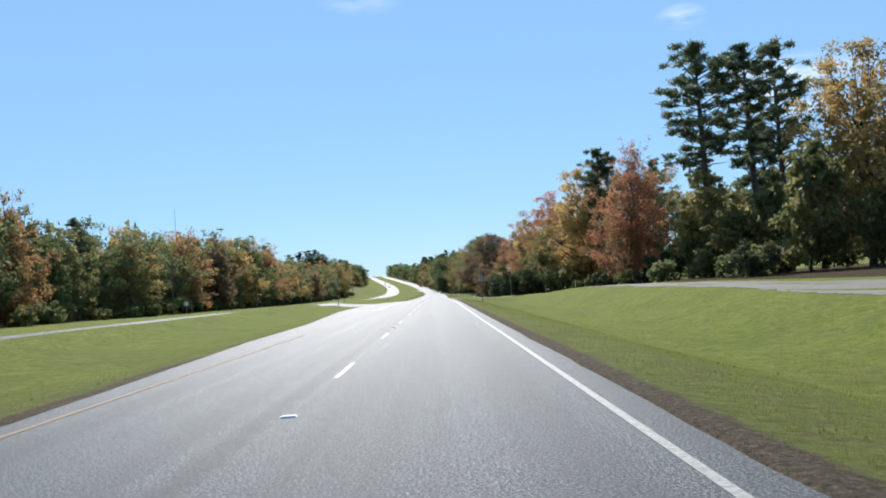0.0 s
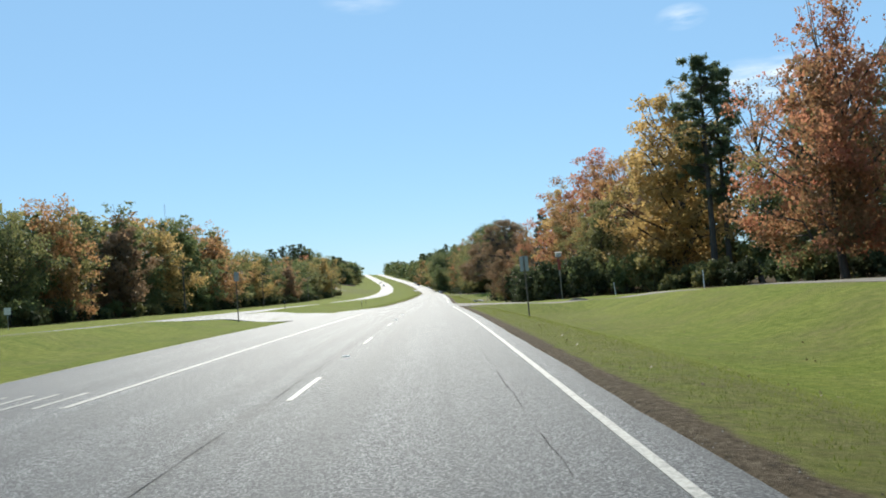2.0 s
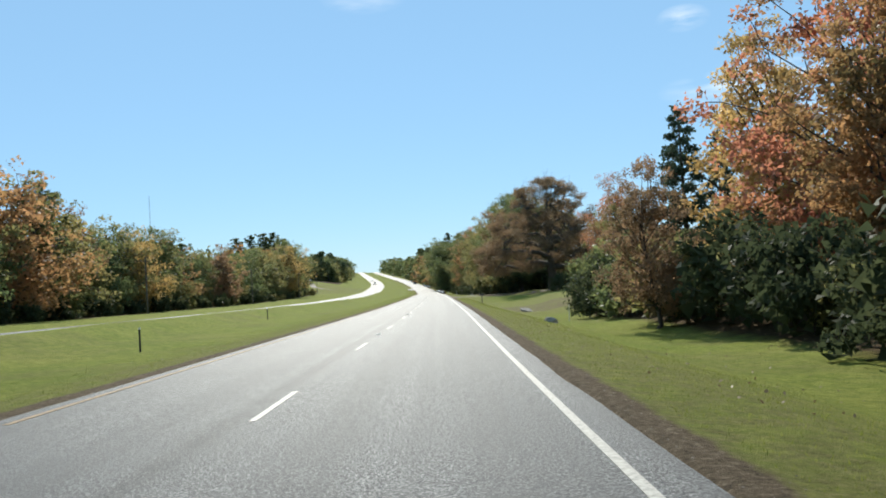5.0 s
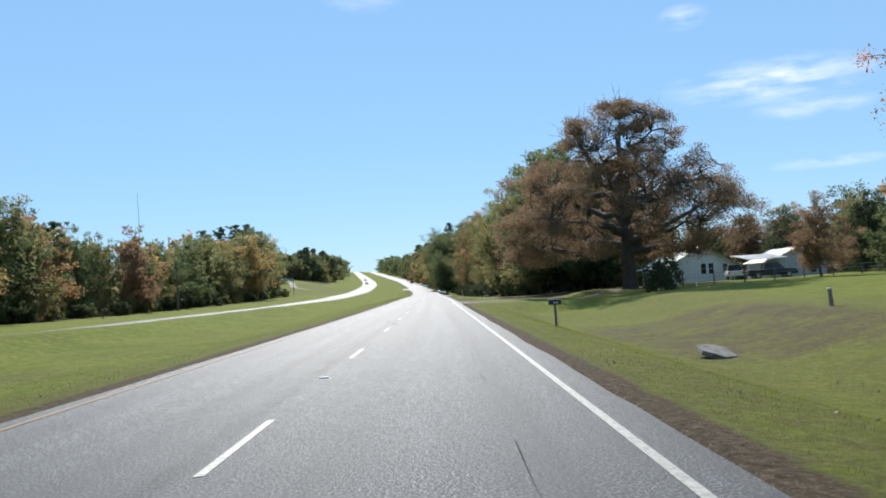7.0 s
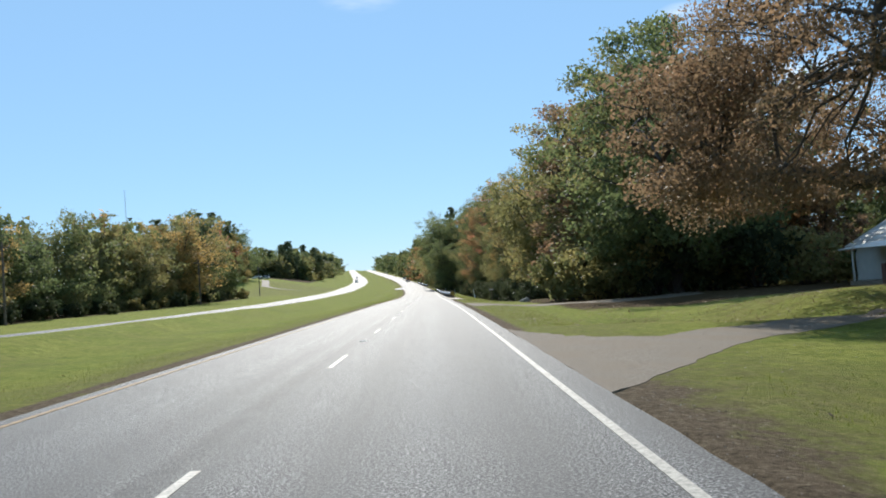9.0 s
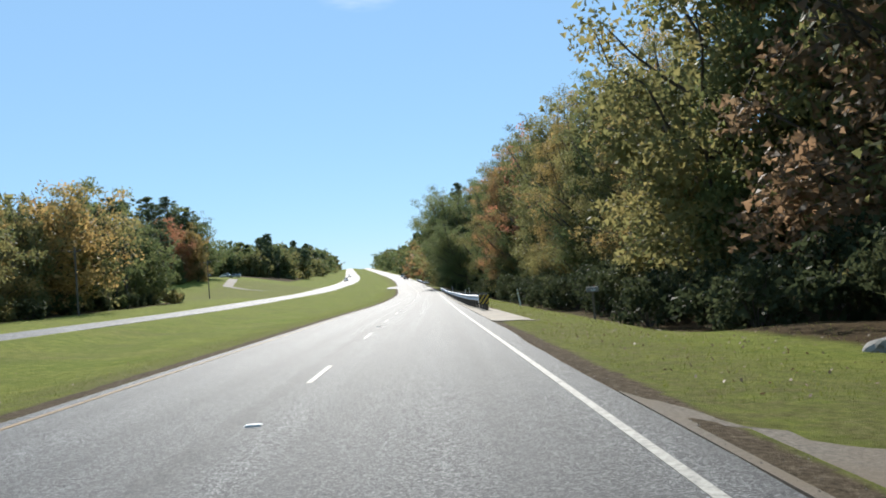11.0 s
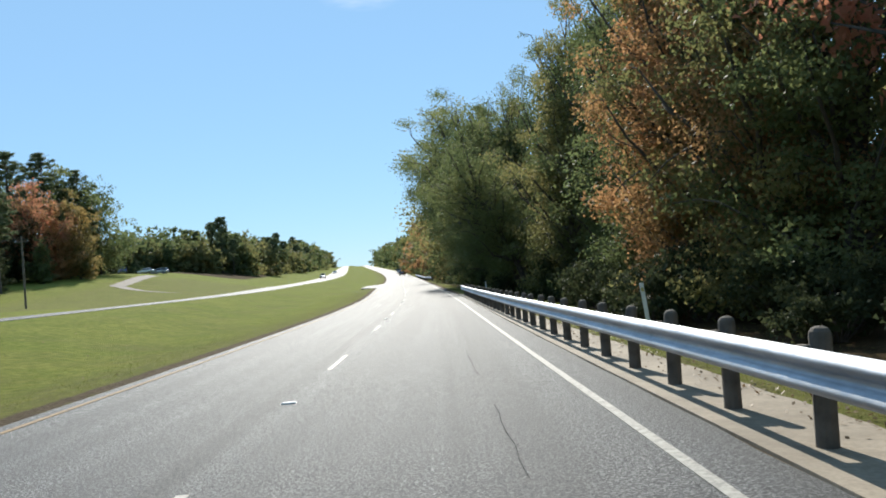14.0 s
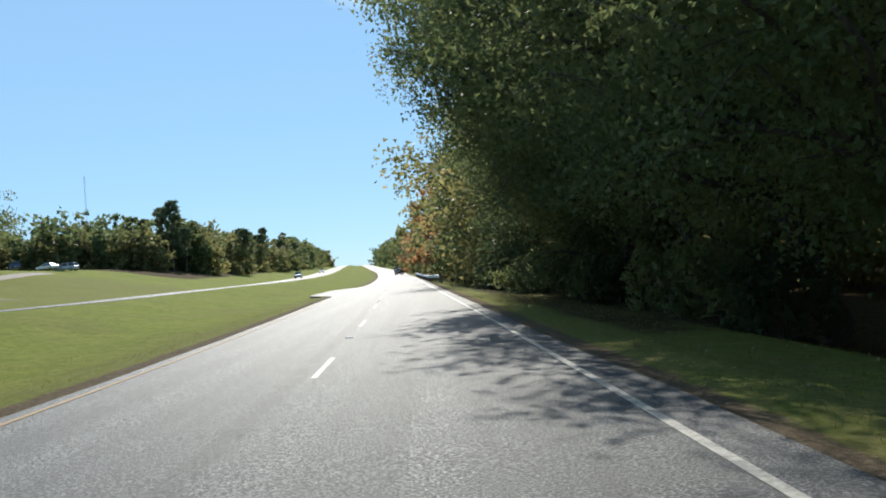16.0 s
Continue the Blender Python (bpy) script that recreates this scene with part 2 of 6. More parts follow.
w = Mat("worn_white_paint", 0.62, 0.0, 0.35)
w.col(w.mix(w.rng(w.noise(14.0, 6.0, 0.75), 0.42, 0.66), (0.345, 0.325, 0.280), (0.145, 0.138, 0.122)))
w.bump(w.noise(45.0, 3.0), 0.3, 0.004)
WHITE_LINE = w.m
yl = Mat("worn_yellow_paint", 0.72, 0.0, 0.12)
yl.col(yl.mix(yl.rng(yl.noise(9.0, 6.0, 0.75), 0.46, 0.66), (0.30, 0.205, 0.110), (0.14, 0.108, 0.08)))
YELLOW_LINE = yl.m

z = Mat("galvanised_steel", 0.42, 0.85)
z.col(z.ramp(z.noise(3.0, 6.0, 0.65, stretch=(1, 0.3, 3)), [(0.3, (0.30, 0.32, 0.35)), (0.7, (0.50, 0.52, 0.56))]))
z.rough(z.rng(z.noise(12.0, 4.0), 0.3, 0.7, 0.40, 0.62))
STEEL = z.m
WOODPOST = plain("weathered_post", (0.17, 0.14, 0.11), 0.9, 0, 0.55, 5.0, 0.5)
TAR = plain("crack_tar", (0.050, 0.050, 0.050), 0.97, 0, 0.4)
TAR.node_tree.nodes["Principled BSDF"].inputs["Specular IOR Level"].default_value = 0.05
BLACK = plain("black_paint", (0.022, 0.021, 0.020), 0.5)
SIGN_YELLOW = plain("sign_yellow", (0.62, 0.40, 0.035), 0.45)
SIGN_WHITE = plain("sign_white", (0.74, 0.74, 0.72), 0.4)
RUST_RED = plain("faded_red_paint", (0.30, 0.055, 0.035), 0.7, 0, 0.5)
GREYWOOD = plain("grey_wood", (0.30, 0.27, 0.23), 0.9, 0, 0.5)
ROCK = plain("rock", (0.36, 0.33, 0.29), 0.9, 0, 0.6, 2.5, 0.8)
SIDING = plain("white_siding", (0.74, 0.74, 0.71), 0.6, 0, 0.15, 1.5)
TIN = plain("tin_roof", (0.60, 0.59, 0.56), 0.45, 0.35, 0.35, 0.8)
DARKGLASS = plain("window_glass", (0.03, 0.035, 0.04), 0.08)
TYRE = plain("tyre_rubber", (0.02, 0.02, 0.02), 0.9)
RIM = plain("alloy", (0.5, 0.5, 0.52), 0.35, 0.8)
LAMP_RED = plain("tail_lamp", (0.35, 0.02, 0.02), 0.3)
LAMP_CLEAR = plain("head_lamp", (0.75, 0.77, 0.8), 0.15)
PAINT = {"white": plain("white_car_paint", (0.78, 0.78, 0.77), 0.25, 0, 0.05), "dark": plain("dark_car_paint", (0.025, 0.028, 0.035), 0.25, 0, 0.1),
         "silver": plain("silver_car_paint", (0.45, 0.47, 0.50), 0.3, 0.5, 0.08), "red": plain("red_car_paint", (0.22, 0.03, 0.03), 0.28, 0, 0.1),
         "blue": plain("blue_car_paint", (0.06, 0.12, 0.26), 0.3, 0.1, 0.1)}

# ---- the lie of the land ----
STEP = 60.0
BEND = [0, 0, -0.09, -0.45, -0.04, 0, -0.18, -0.9, -1.43, -2.55, -5.42, -8.2]
RISE = [0, 0, 0.03, -0.26, -0.40, -0.48, -0.44, -0.53, -0.62, -0.09, 1.12, 2.26]
while len(BEND) < 60:
    y = -20 + STEP * len(BEND)
    turn = -0.046 - 0.059 * min(1.0, max(0.0, (y - 640) / 260)) if y < 1800 else -0.105
    climb = 0.020 + 0.0155 * min(1.0, max(0.0, (y - 640) / 200))
    if y > 1560:
        climb = max(-0.03, 0.0355 - (y - 1560) * 0.0002)
    BEND.append(BEND[-1] + turn * STEP)
    RISE.append(RISE[-1] + climb * STEP)
BEND, RISE = np.array(BEND, float), np.array(RISE, float)


def glide(values, y):
    q = np.clip((np.asarray(y, float) + 20) / STEP, 0, len(values) - 1.001)
    i = q.astype(int)
    f = q - i
    p0, p1, p2, p3 = (values[np.clip(i + j, 0, len(values) - 1)] for j in (-1, 0, 1, 2))
    return p1 + 0.5 * f * (p2 - p0 + f * (2 * p0 - 5 * p1 + 4 * p2 - p3 + f * (3 * (p1 - p2) + p3 - p0)))


def bend(y):
    return glide(BEND, y)


def rise(y):
    return glide(RISE, y)


def ease(v, a, b):
    f = np.clip((np.asarray(v, float) - a) / (b - a), 0, 1)
    return f * f * (3 - 2 * f)


def window(v, a, b, soft):
    return ease(v, a - soft, a) * (1 - ease(v, b, b + soft))


LEFT_IN, LEFT_OUT = -21.6, -30.0      # the other carriageway, across from ours
PAVE_L, PAVE_R = -5.95, 2.08


def pave_left(y):
    """The left edge of our pavement: it widens for the turning lane."""
    return PAVE_L - np.interp(np.asarray(y, float), [12, 24, 32, 48, 80, 102], [0.2, 0.9, 1.35, 1.7, 3.5, 3.85]) * (1 - ease(y, 150, 170)) * ease(y, -40, 12) - 2.85 * ease(y, 574, 586) * (1 - ease(y, 606, 618))


def pave_right(y):
    return PAVE_R + 0.13 * window(y, 376, 520, 6)


def other_lift(y):
    """Level of the other carriageway against ours."""
    y = np.asarray(y, float)
    at = ([60, 100, 190, 250, 300, 370, 420, 460, 490, 530, 556, 592, 612], [0.40, 0.40, 0.42, 0.34, 0.18, 0.18, 0.60, 1.0, 1.28, 1.32, 1.06, 1.02, 1.30])
    return sum(np.interp(y + d, *at) for d in (-16, -8, 0, 8, 16)) / 5


def land(u, y):
    """Height above the road's own level at u metres across from our camera's line."""
    u, y = np.broadcast_arrays(np.asarray(u, float), np.asarray(y, float))
    lift = other_lift(y)
    # left: median, other carriageway, field, slope
    left_in = lift * ease(-u, 7.5, 20.5) - 0.25 * window(-u, 9.5, 14, 3.0) - 0.14 * window(-u, 13, 17, 3.0) * window(y, 520, 640, 20)
    left_in = left_in + (0.30 + 0.06 * ease(y, 180, 220)) * (1 - ease(y, 370, 425)) * window(-u, 17.2, 19.2, 2.3) * (1 - window(y, 128, 164, 8))
    beyond = -0.35 * window(-u, 34, 38, 3) + 0.5 * ease(-u, 36, 60) + 6.2 * ease(-u, 34, 80) * ease(y, 540, 660) * (1 - ease(y, 1500, 2200)) + 0.02 * np.clip(-u - 80, 0, 200)
    left = left_in + np.where(u < LEFT_OUT, beyond, 0)
    # right: ditch, then lane and yards
    ditch = -1.25 - 0.25 * window(y, 235, 275, 20) + 0.75 * window(y, 350, 560, 30)
    bank = 0.35 * (1 - ease(y, 110, 135)) - 0.45 * window(y, 165, 330, 25) - 0.9 * window(y, 345, 640, 20)
    right = -0.10 * ease(u, 2.2, 3.2) + (ditch + 0.1) * ease(u, 3.0, 8.8) + (bank - ditch) * ease(u, 10.5, 18.5) + 0.9 * ease(u, 45, 110) + 0.02 * np.clip(u - 110, 0, 300)
    right = right + 0.55 * ease(u, 12, 20) * window(y, 296, 356, 18)
    rail_flat = window(y, 384, 530, 8)
    right = right * (1 - rail_flat) + rail_flat * (-0.045 * ease(u, 2.2, 2.6) - 0.22 * ease(u, 3.3, 4.6) - 0.9 * ease(u, 5.2, 10.0))
    ramp = np.maximum(window(y, 138, 157, 4), window(y, 300.5, 315, 4)) * (1 - ease(u, 16, 24))
    right = right * (1 - ramp) + ramp * (-0.05 - 0.35 * ease(u, 2.5, 12))
    out = np.where(u < PAVE_L, left, np.where(u > PAVE_R, right, 0.0))
    # small unevenness away from pavements
    wob = 0.07 * np.sin(u * 0.7 + 1.3 * np.sin(y * 0.11)) * np.sin(y * 0.23 + u * 0.31)
    return out + wob * (ease(u, 4, 8) + ease(-u, 9.5, 12) * (1 - window(-u, 19.5, 33, 1.0)))


def ground(x, y):
    """Height of the ground at a place of the plan."""
    return rise(y) + land(np.asarray(x, float) - bend(y), y)


def part(name, bm, material, parent=None, label=""):
    me = bpy.data.meshes.new(name)
    bm.to_mesh(me)
    bm.free()
    me.materials.append(material)
    ob = new(name, me)
    ob.parent = parent
    if label:
        tagged(ob, label)
    return ob


def sheet(name, us, ys, height, material, drop=0.0, attrs=None, parent=None):
    """A surface over lines across (us may depend on y) and along, with skirts when drop is given."""
    rows = []
    for y in ys:
        cross = us(y) if callable(us) else us
        cross = np.asarray(cross, float)
        zz = height(cross, np.full(len(cross), y))
        rows.append(np.stack([cross + bend(y), np.full(len(cross), y), zz], -1))
    grid = np.array(rows)
    ny, nx = grid.shape[:2]
    verts = grid.reshape(-1, 3)
    idx = np.arange(ny * nx).reshape(ny, nx)
    faces = np.stack([idx[:-1, :-1], idx[:-1, 1:], idx[1:, 1:], idx[1:, :-1]], -1).reshape(-1, 4).tolist()
    verts = verts.tolist()
    if drop:
        ring = idx[0].tolist() + idx[1:, -1].tolist() + idx[-1, -2::-1].tolist() + idx[-2:0:-1, 0].tolist()
        base, n = len(verts), len(ring)
        verts += [tuple(verts[i]) for i in ring] + [(verts[i][0], verts[i][1], verts[i][2] - drop) for i in ring]
        faces += [(base + j, base + n + j, base + n + (j + 1) % n, base + (j + 1) % n) for j in range(n)]
    me = bpy.data.meshes.new(name)
    me.from_pydata(verts, [], faces)
    me.materials.append(material)
    me.shade_smooth()
    for key, fn in (attrs or {}).items():
        at = me.attributes.new(key, "FLOAT", "POINT")
        v = np.array(verts)
        at.data.foreach_set("value", np.asarray(fn(v[:, 0] - bend(v[:, 1]), v[:, 1]), float))
    ob = new(name, me)
    ob.parent = parent
    return ob

# ---- ground and roads ----
YS = np.concatenate([np.arange(-160, -30, 20), np.arange(-30, 700, 2.5), np.arange(700, 1000, 10), np.arange(1000, 3400, 40)])
US = np.array([-1600, -700, -350, -200, -140, -110, -95, -82, -72, -64, -57, -51, -46, -42, -38.5, -36, -34, -32.5, -31.5, -30, -26, -23, -21.6, -20.5, -19, -17, -15, -13, -11.5, -10.4, -9.85,
               -8.7, -7.7, -7.0, -6.6, -6.35, -6.0, -5.72, 1.9, 2.15, 2.3, 2.45, 2.6, 2.85, 3.2, 3.7, 4.3, 5.0, 5.8, 6.6, 7.5, 8.4, 9.4, 10.5, 11.6, 12.8, 14, 15.4, 17, 18.6, 20.5, 23, 26, 30, 35, 41, 48, 58, 72, 90, 115, 160, 260, 500, 1600], float)


def ground_z(u, y):
    under = (u > -5.9) & (u < 2.1)
    wide = (u > pave_left(y) + 0.1) & (u < -5.9)
    other = (u < LEFT_IN - 0.3) & (u > LEFT_OUT + 0.3)
    return rise(y) + land(u, y) - np.where(under | wide | other, 0.12, 0.0) - 0.005


def surface(u, y):
    """Height of the ground's mesh, between its lines across and along."""
    u, y = np.broadcast_arrays(np.asarray(u, float), np.asarray(y, float))
    i = np.clip(np.searchsorted(US, u) - 1, 0, len(US) - 2)
    k = np.clip(np.searchsorted(YS, y) - 1, 0, len(YS) - 2)
    f, q = (u - US[i]) / (US[i + 1] - US[i]), (y - YS[k]) / (YS[k + 1] - YS[k])

    def row(v):
        return rise(v) + land(US[i], v) * (1 - f) + land(US[i + 1], v) * f
    return row(YS[k]) * (1 - q) + row(YS[k + 1]) * q - 0.005


def bare_at(u, y):
    near = np.maximum(1 - np.abs(u - 2.24) / 0.62, 1 - np.abs(u - pave_left(y) + 0.25) / 0.5)
    near = np.maximum(near, 0.25 * (1 - ease(u, 3.5, 6.5)) * (u > 0) * np.maximum(window(y, 297, 316, 3.0), window(y, 135, 158, 3.0)))
    near = np.maximum(near, 0.50 * window(u, 9, 17, 4) * window(y, 254, 274, 8))
    near = np.maximum(near, 0.58 * (1 - ease(u, 2.6, 5.0)) * (u > 0) * np.maximum(window(y, 295, 302, 2.5), window(y, 132, 138.5, 2.0)))
    near = np.maximum(near, 0.20 * (1 - ease(u, 9, 14)) * (u > 0) * np.maximum(window(y, 300, 312, 3.0), window(y, 139, 150, 2.0)))
    return np.clip(near, 0, 1)


def litter_at(u, y):
    right = ease(u, 21, 27) * (1 - window(y, 240, 335, 12)) + ease(u, 9.5, 14) * window(y, 166, 232, 5) + ease(u, 7, 10) * window(y, 345, 900, 10) + 0.75 * ease(u, 2.6, 4.5) * window(y, 532, 600, 8)
    right = right + 0.5 * window(u, 9, 30, 3) * window(y, 306, 332, 4)
    far_out = 1 - ease(np.abs(u), 95, 130)
    return far_out * np.clip(right + ease(-u, 46, 54) * (1 - window(y, 545, 700, 15)) + 0.55 * window(-u, 35, 46, 4) * window(y, -50, 60, 20), 0, 1)


def dull_at(u, y):
    return np.clip(0.95 * window(u, 2.3, 4.0, 3.2) + 0.9 * window(-u, 6.0, 7.4, 2.4) * (y < 900) + 0.85 * window(-u, 35, 60, 5) * window(y, 556, 664, 14) + 0.55 * window(u, 7, 11, 3) * window(y, 110, 131, 7) + 0.8 * window(u, 6, 20, 4) * window(y, 244, 290, 8), 0, 1)


tagged(sheet("ground", US, YS, ground_z, GRASS, attrs={"bare": bare_at, "dull": dull_at, "litter": litter_at}), "mown green roadside grass with bare and dry patches", "grass", kind="structure")


def track_at(u, y):
    out = 0
    for mid in (-4.85, -3.1, -1.05, 0.75):
        out = out + np.exp(-((u - mid) / 0.42) ** 2)
    return np.clip(0.75 * out + 0.9 * ease(u, 1.7, 2.0) + 0.6 * ease(-u, 5.7, 5.9), 0, 1)


def road_us(y):
    rag = 0.05 * noise.noise((y * 0.21, 0, 0)) + 0.03 * noise.noise((y * 0.9, 7, 0))
    return np.concatenate([[pave_left(y) + 0.7 * rag], np.linspace(-5.75, 2.0, 52), [pave_right(y) + rag]])


ROAD_YS = np.concatenate([np.arange(-160, -10, 5.0), np.arange(-10, 600, 1.0), np.arange(600, 900, 5.0), np.arange(900, 2600, 20)])
road = tagged(sheet("road", road_us, ROAD_YS, lambda u, y: rise(y) + 0.0 * u, ASPHALT, 0.14, {"track": track_at, "seam": lambda u, y: np.exp(-((u + 2.33) / 0.16) ** 2)}), "grey chip-sealed two-lane carriageway with worn wheel tracks", "road", kind="structure")
tagged(sheet("road_opposite", lambda y: np.linspace(LEFT_OUT, LEFT_IN, 8), np.concatenate([np.arange(-160, 900, 5.0), np.arange(900, 2600, 20)]), lambda u, y: rise(y) + other_lift(y) + 0.02 + 0 * u, ASPHALT, 0.14,
                        {"track": lambda u, y: 0.3 + 0 * u}), "grey asphalt carriageway for the opposite traffic", "road", kind="structure")


def strip(name, u0, u1, y0, y1, material, parent, lift=0.006, step=5.0, height=None):
    ys = np.linspace(y0, y1, max(2, int((y1 - y0) / step) + 1))
    return sheet(name, np.array([u0, u1]), ys, height or (lambda u, y: rise(y) + lift + 0 * u), material, 0.004, None, parent)


# painted lines on our carriageway
LINE_R, DASH_U, LINE_L = 1.62, -2.04, -5.60
strip("edge_line", LINE_R - 0.05, LINE_R + 0.05, -60, 136, WHITE_LINE, road)
strip("edge_line", LINE_R - 0.05, LINE_R + 0.05, 159, 900, WHITE_LINE, road)
strip("yellow_line", LINE_L - 0.06, LINE_L + 0.06, -60, 34, YELLOW_LINE, road)
strip("yellow_line", LINE_L - 0.055, LINE_L + 0.055, 172, 566, YELLOW_LINE, road)
strip("turn_line", LINE_L - 0.07, LINE_L + 0.07, 77, 130, WHITE_LINE, road)
# plain bars in place of the flattened letters in the turning lane
for i, off in enumerate((-7.7, -7.2, -6.72, -6.16)):
    strip("turn_arrow_bar", off - 0.05, off + 0.05, 77.6 - 0.12 * i, 79.5 - 0.08 * i, WHITE_LINE, road)
for j in range(-4, 54):
    start = 14.98 + 12.19 * j + (0 if j < 10 else -2.66)
    if 126 < start < 158:
        continue
    strip("lane_dash", DASH_U - 0.048, DASH_U + 0.048, start, start + 3.05, WHITE_LINE, road, step=1.6)

# paved opening through the median, and another far on
for y0, y1, u1 in ((132.5, 158, -9.3),):
    sheet("median_opening", np.linspace(LEFT_IN - 0.2, u1, 12), np.linspace(y0, y1, 12), lambda u, y: rise(y) + land(u, y) + 0.035, ASPHALT, 0.1, {"track": lambda u, y: 0 * u}, road)


def over(name, outline, material, lift=0.014, thick=0.10, cell=0.8, label="", category="drive", rough=0.32):
    """A paved patch with an outline in u and y, draped on the land."""
    fine = []
    for p, q in zip(outline, list(outline[1:]) + [outline[0]]):
        n = max(1, int(math.hypot(q[0] - p[0], q[1] - p[1]) / 0.3))
        for i in range(n):
            u, y = p[0] + (q[0] - p[0]) * i / n, p[1] + (q[1] - p[1]) * i / n
            wob = rough * (noise.noise((u * 0.8, y * 0.8, 2)) + 0.7 * noise.noise((u * 2.6, y * 2.6, 5)) + 0.5 * noise.noise((u * 6.0, y * 6.0, 8)))
            fine.append((u + (wob if u > 2.6 or u < 0 else 0), y + wob))
    poly = np.array(fine, float)
    lo, hi = poly.min(0), poly.max(0)
    bm = bmesh.new()
    bm.faces.new([bm.verts.new((p[0], p[1], 0)) for p in poly])
    for axis, normal in ((0, (1, 0, 0)), (1, (0, 1, 0))):
        for v in np.arange(lo[axis] + cell, hi[axis], cell):
            co = [0, 0, 0]
            co[axis] = v
            bmesh.ops.bisect_plane(bm, geom=bm.verts[:] + bm.edges[:] + bm.faces[:], plane_co=co, plane_no=normal)
    edge = [e for e in bm.edges if len(e.link_faces) == 1]
    out = bmesh.ops.extrude_edge_only(bm, edges=edge)
    low = {v for v in out["geom"] if isinstance(v, bmesh.types.BMVert)}
    for v in bm.verts:
        u, y = v.co.x, v.co.y
        v.co = (u + float(bend(y)), y, max(float(surface(u, y)), float(rise(y)) - 0.02 if u < 2.3 and u > 0 else -99.0) + lift - (thick if v in low else 0))
    bmesh.ops.recalc_face_normals(bm, faces=bm.faces)
    ob = part(name, bm, material)
    return tagged(ob, label, category, kind="structure")


def arc(u0, y0, u1, y1, u2, y2, n=6):
    return [((1 - f) ** 2 * u0 + 2 * f * (1 - f) * u1 + f * f * u2, (1 - f) ** 2 * y0 + 2 * f * (1 - f) * y1 + f * f * y2) for f in np.linspace(0, 1, n)]


over("driveway_1", [(2.10, 136.8), (3.0, 138.0), (4.1, 139.3), (6.0, 141.0), (10.0, 141.9), (14, 142.2)] + arc(15.5, 142.2, 20.4, 141, 20.6, 128) + [(23.5, 128)] + arc(23.5, 138, 23.0, 144.5, 15, 145.0) + [(9.1, 146.2), (7.4, 147.0), (5.4, 148.5), (4.0, 150.8), (2.6, 156.0), (2.10, 158.6)], DRIVE, 0.010, label="pale asphalt driveway joining the road", category="driveway")
over("lane", [(15.2, -30), (18.8, -30), (19.6, 25), (21.6, 60), (23.4, 95), (23.5, 128), (19.0, 128), (19.2, 95), (17.6, 60), (15.8, 25)], DRIVE, label="narrow pale lane along the top of the bank", category="lane")
over("driveway_2", arc(2.10, 298.8, 3.0, 300.2, 4.5, 302.9) + [(6.7, 306.6), (9.5, 310.3), (14, 314.0), (20, 316.5), (30, 318.5), (30, 321.5), (20, 320.3), (14.5, 318.3), (10.5, 314.8), (7.2, 310.9)] + arc(5.2, 308.4, 3.6, 308.0, 2.10, 314.5), DRIVE_GRAVEL, 0.008, label="grey-brown gravel driveway fanning out to the road", category="driveway", rough=0.34)
over("driveway_3", arc(2.10, 345, 3.0, 348, 6, 349) + [(20, 351), (20, 356), (6, 354)] + arc(5, 355, 3, 357, 2.10, 362), DRIVE_GRAVEL, 0.010, label="pale gravel side drive", category="driveway")
rise_path = [(-45.0, 606.5), (-53.0, 609.5), (-58.5, 616.0), (-60.5, 630.0), (-63.0, 648.0), (-66.0, 668.0)]
over("driveway_4", [(u - 1.5, y + 1.0) for u, y in rise_path] + [(u + 1.5, y + 1.6) for u, y in rise_path[::-1]], DRIVE, 0.02, 0.15, 1.2, "pale gravel drive curving up the grass rise", "driveway", 0.3)
over("mow_strip", [(2.22, 383), (2.22, 516), (3.3, 516), (3.5, 402), (3.8, 383)], CONCRETE, 0.03, 0.2, 0.9, "pale stained concrete strip under the guardrail", "concrete", 0.05)

# sealed cracks in the running lane: thin crooked dark strips
for u0, y0, y1, seed in ((0.95, 60, 84, 1), (0.62, 212, 250, 2), (0.85, 268, 286, 3), (0.5, 440, 470, 4), (-2.32, 70, 96, 5), (0.4, 380, 402, 7)):
    ys = np.arange(y0, y1, 0.6)
    mid = np.array([u0 + 0.05 * noise.noise((y * 0.35, seed * 3.1, 0)) + 0.03 * noise.noise((y * 1.7, seed, 3)) for y in ys])
    wide = np.array([0.002 + 0.007 * max(0.0, noise.noise((y * 0.8, seed, 9)) + 0.3) for y in ys])
    verts = [(m + s * w + float(bend(y)), y, float(rise(y)) + 0.005) for y, m, w in zip(ys, mid, wide) for s in (-1, 1)]
    runs = [i for i in range(len(ys) - 1) if noise.noise((ys[i] * 0.45, seed * 1.7, 4)) > -0.05]
    me = bpy.data.meshes.new("crack")
    me.from_pydata(verts, [], [(2 * i, 2 * i + 1, 2 * i + 3, 2 * i + 2) for i in runs])
    me.materials.append(TAR)
    new("crack", me).parent = road

# ---- trees ----
RNG = np.random.default_rng(7)


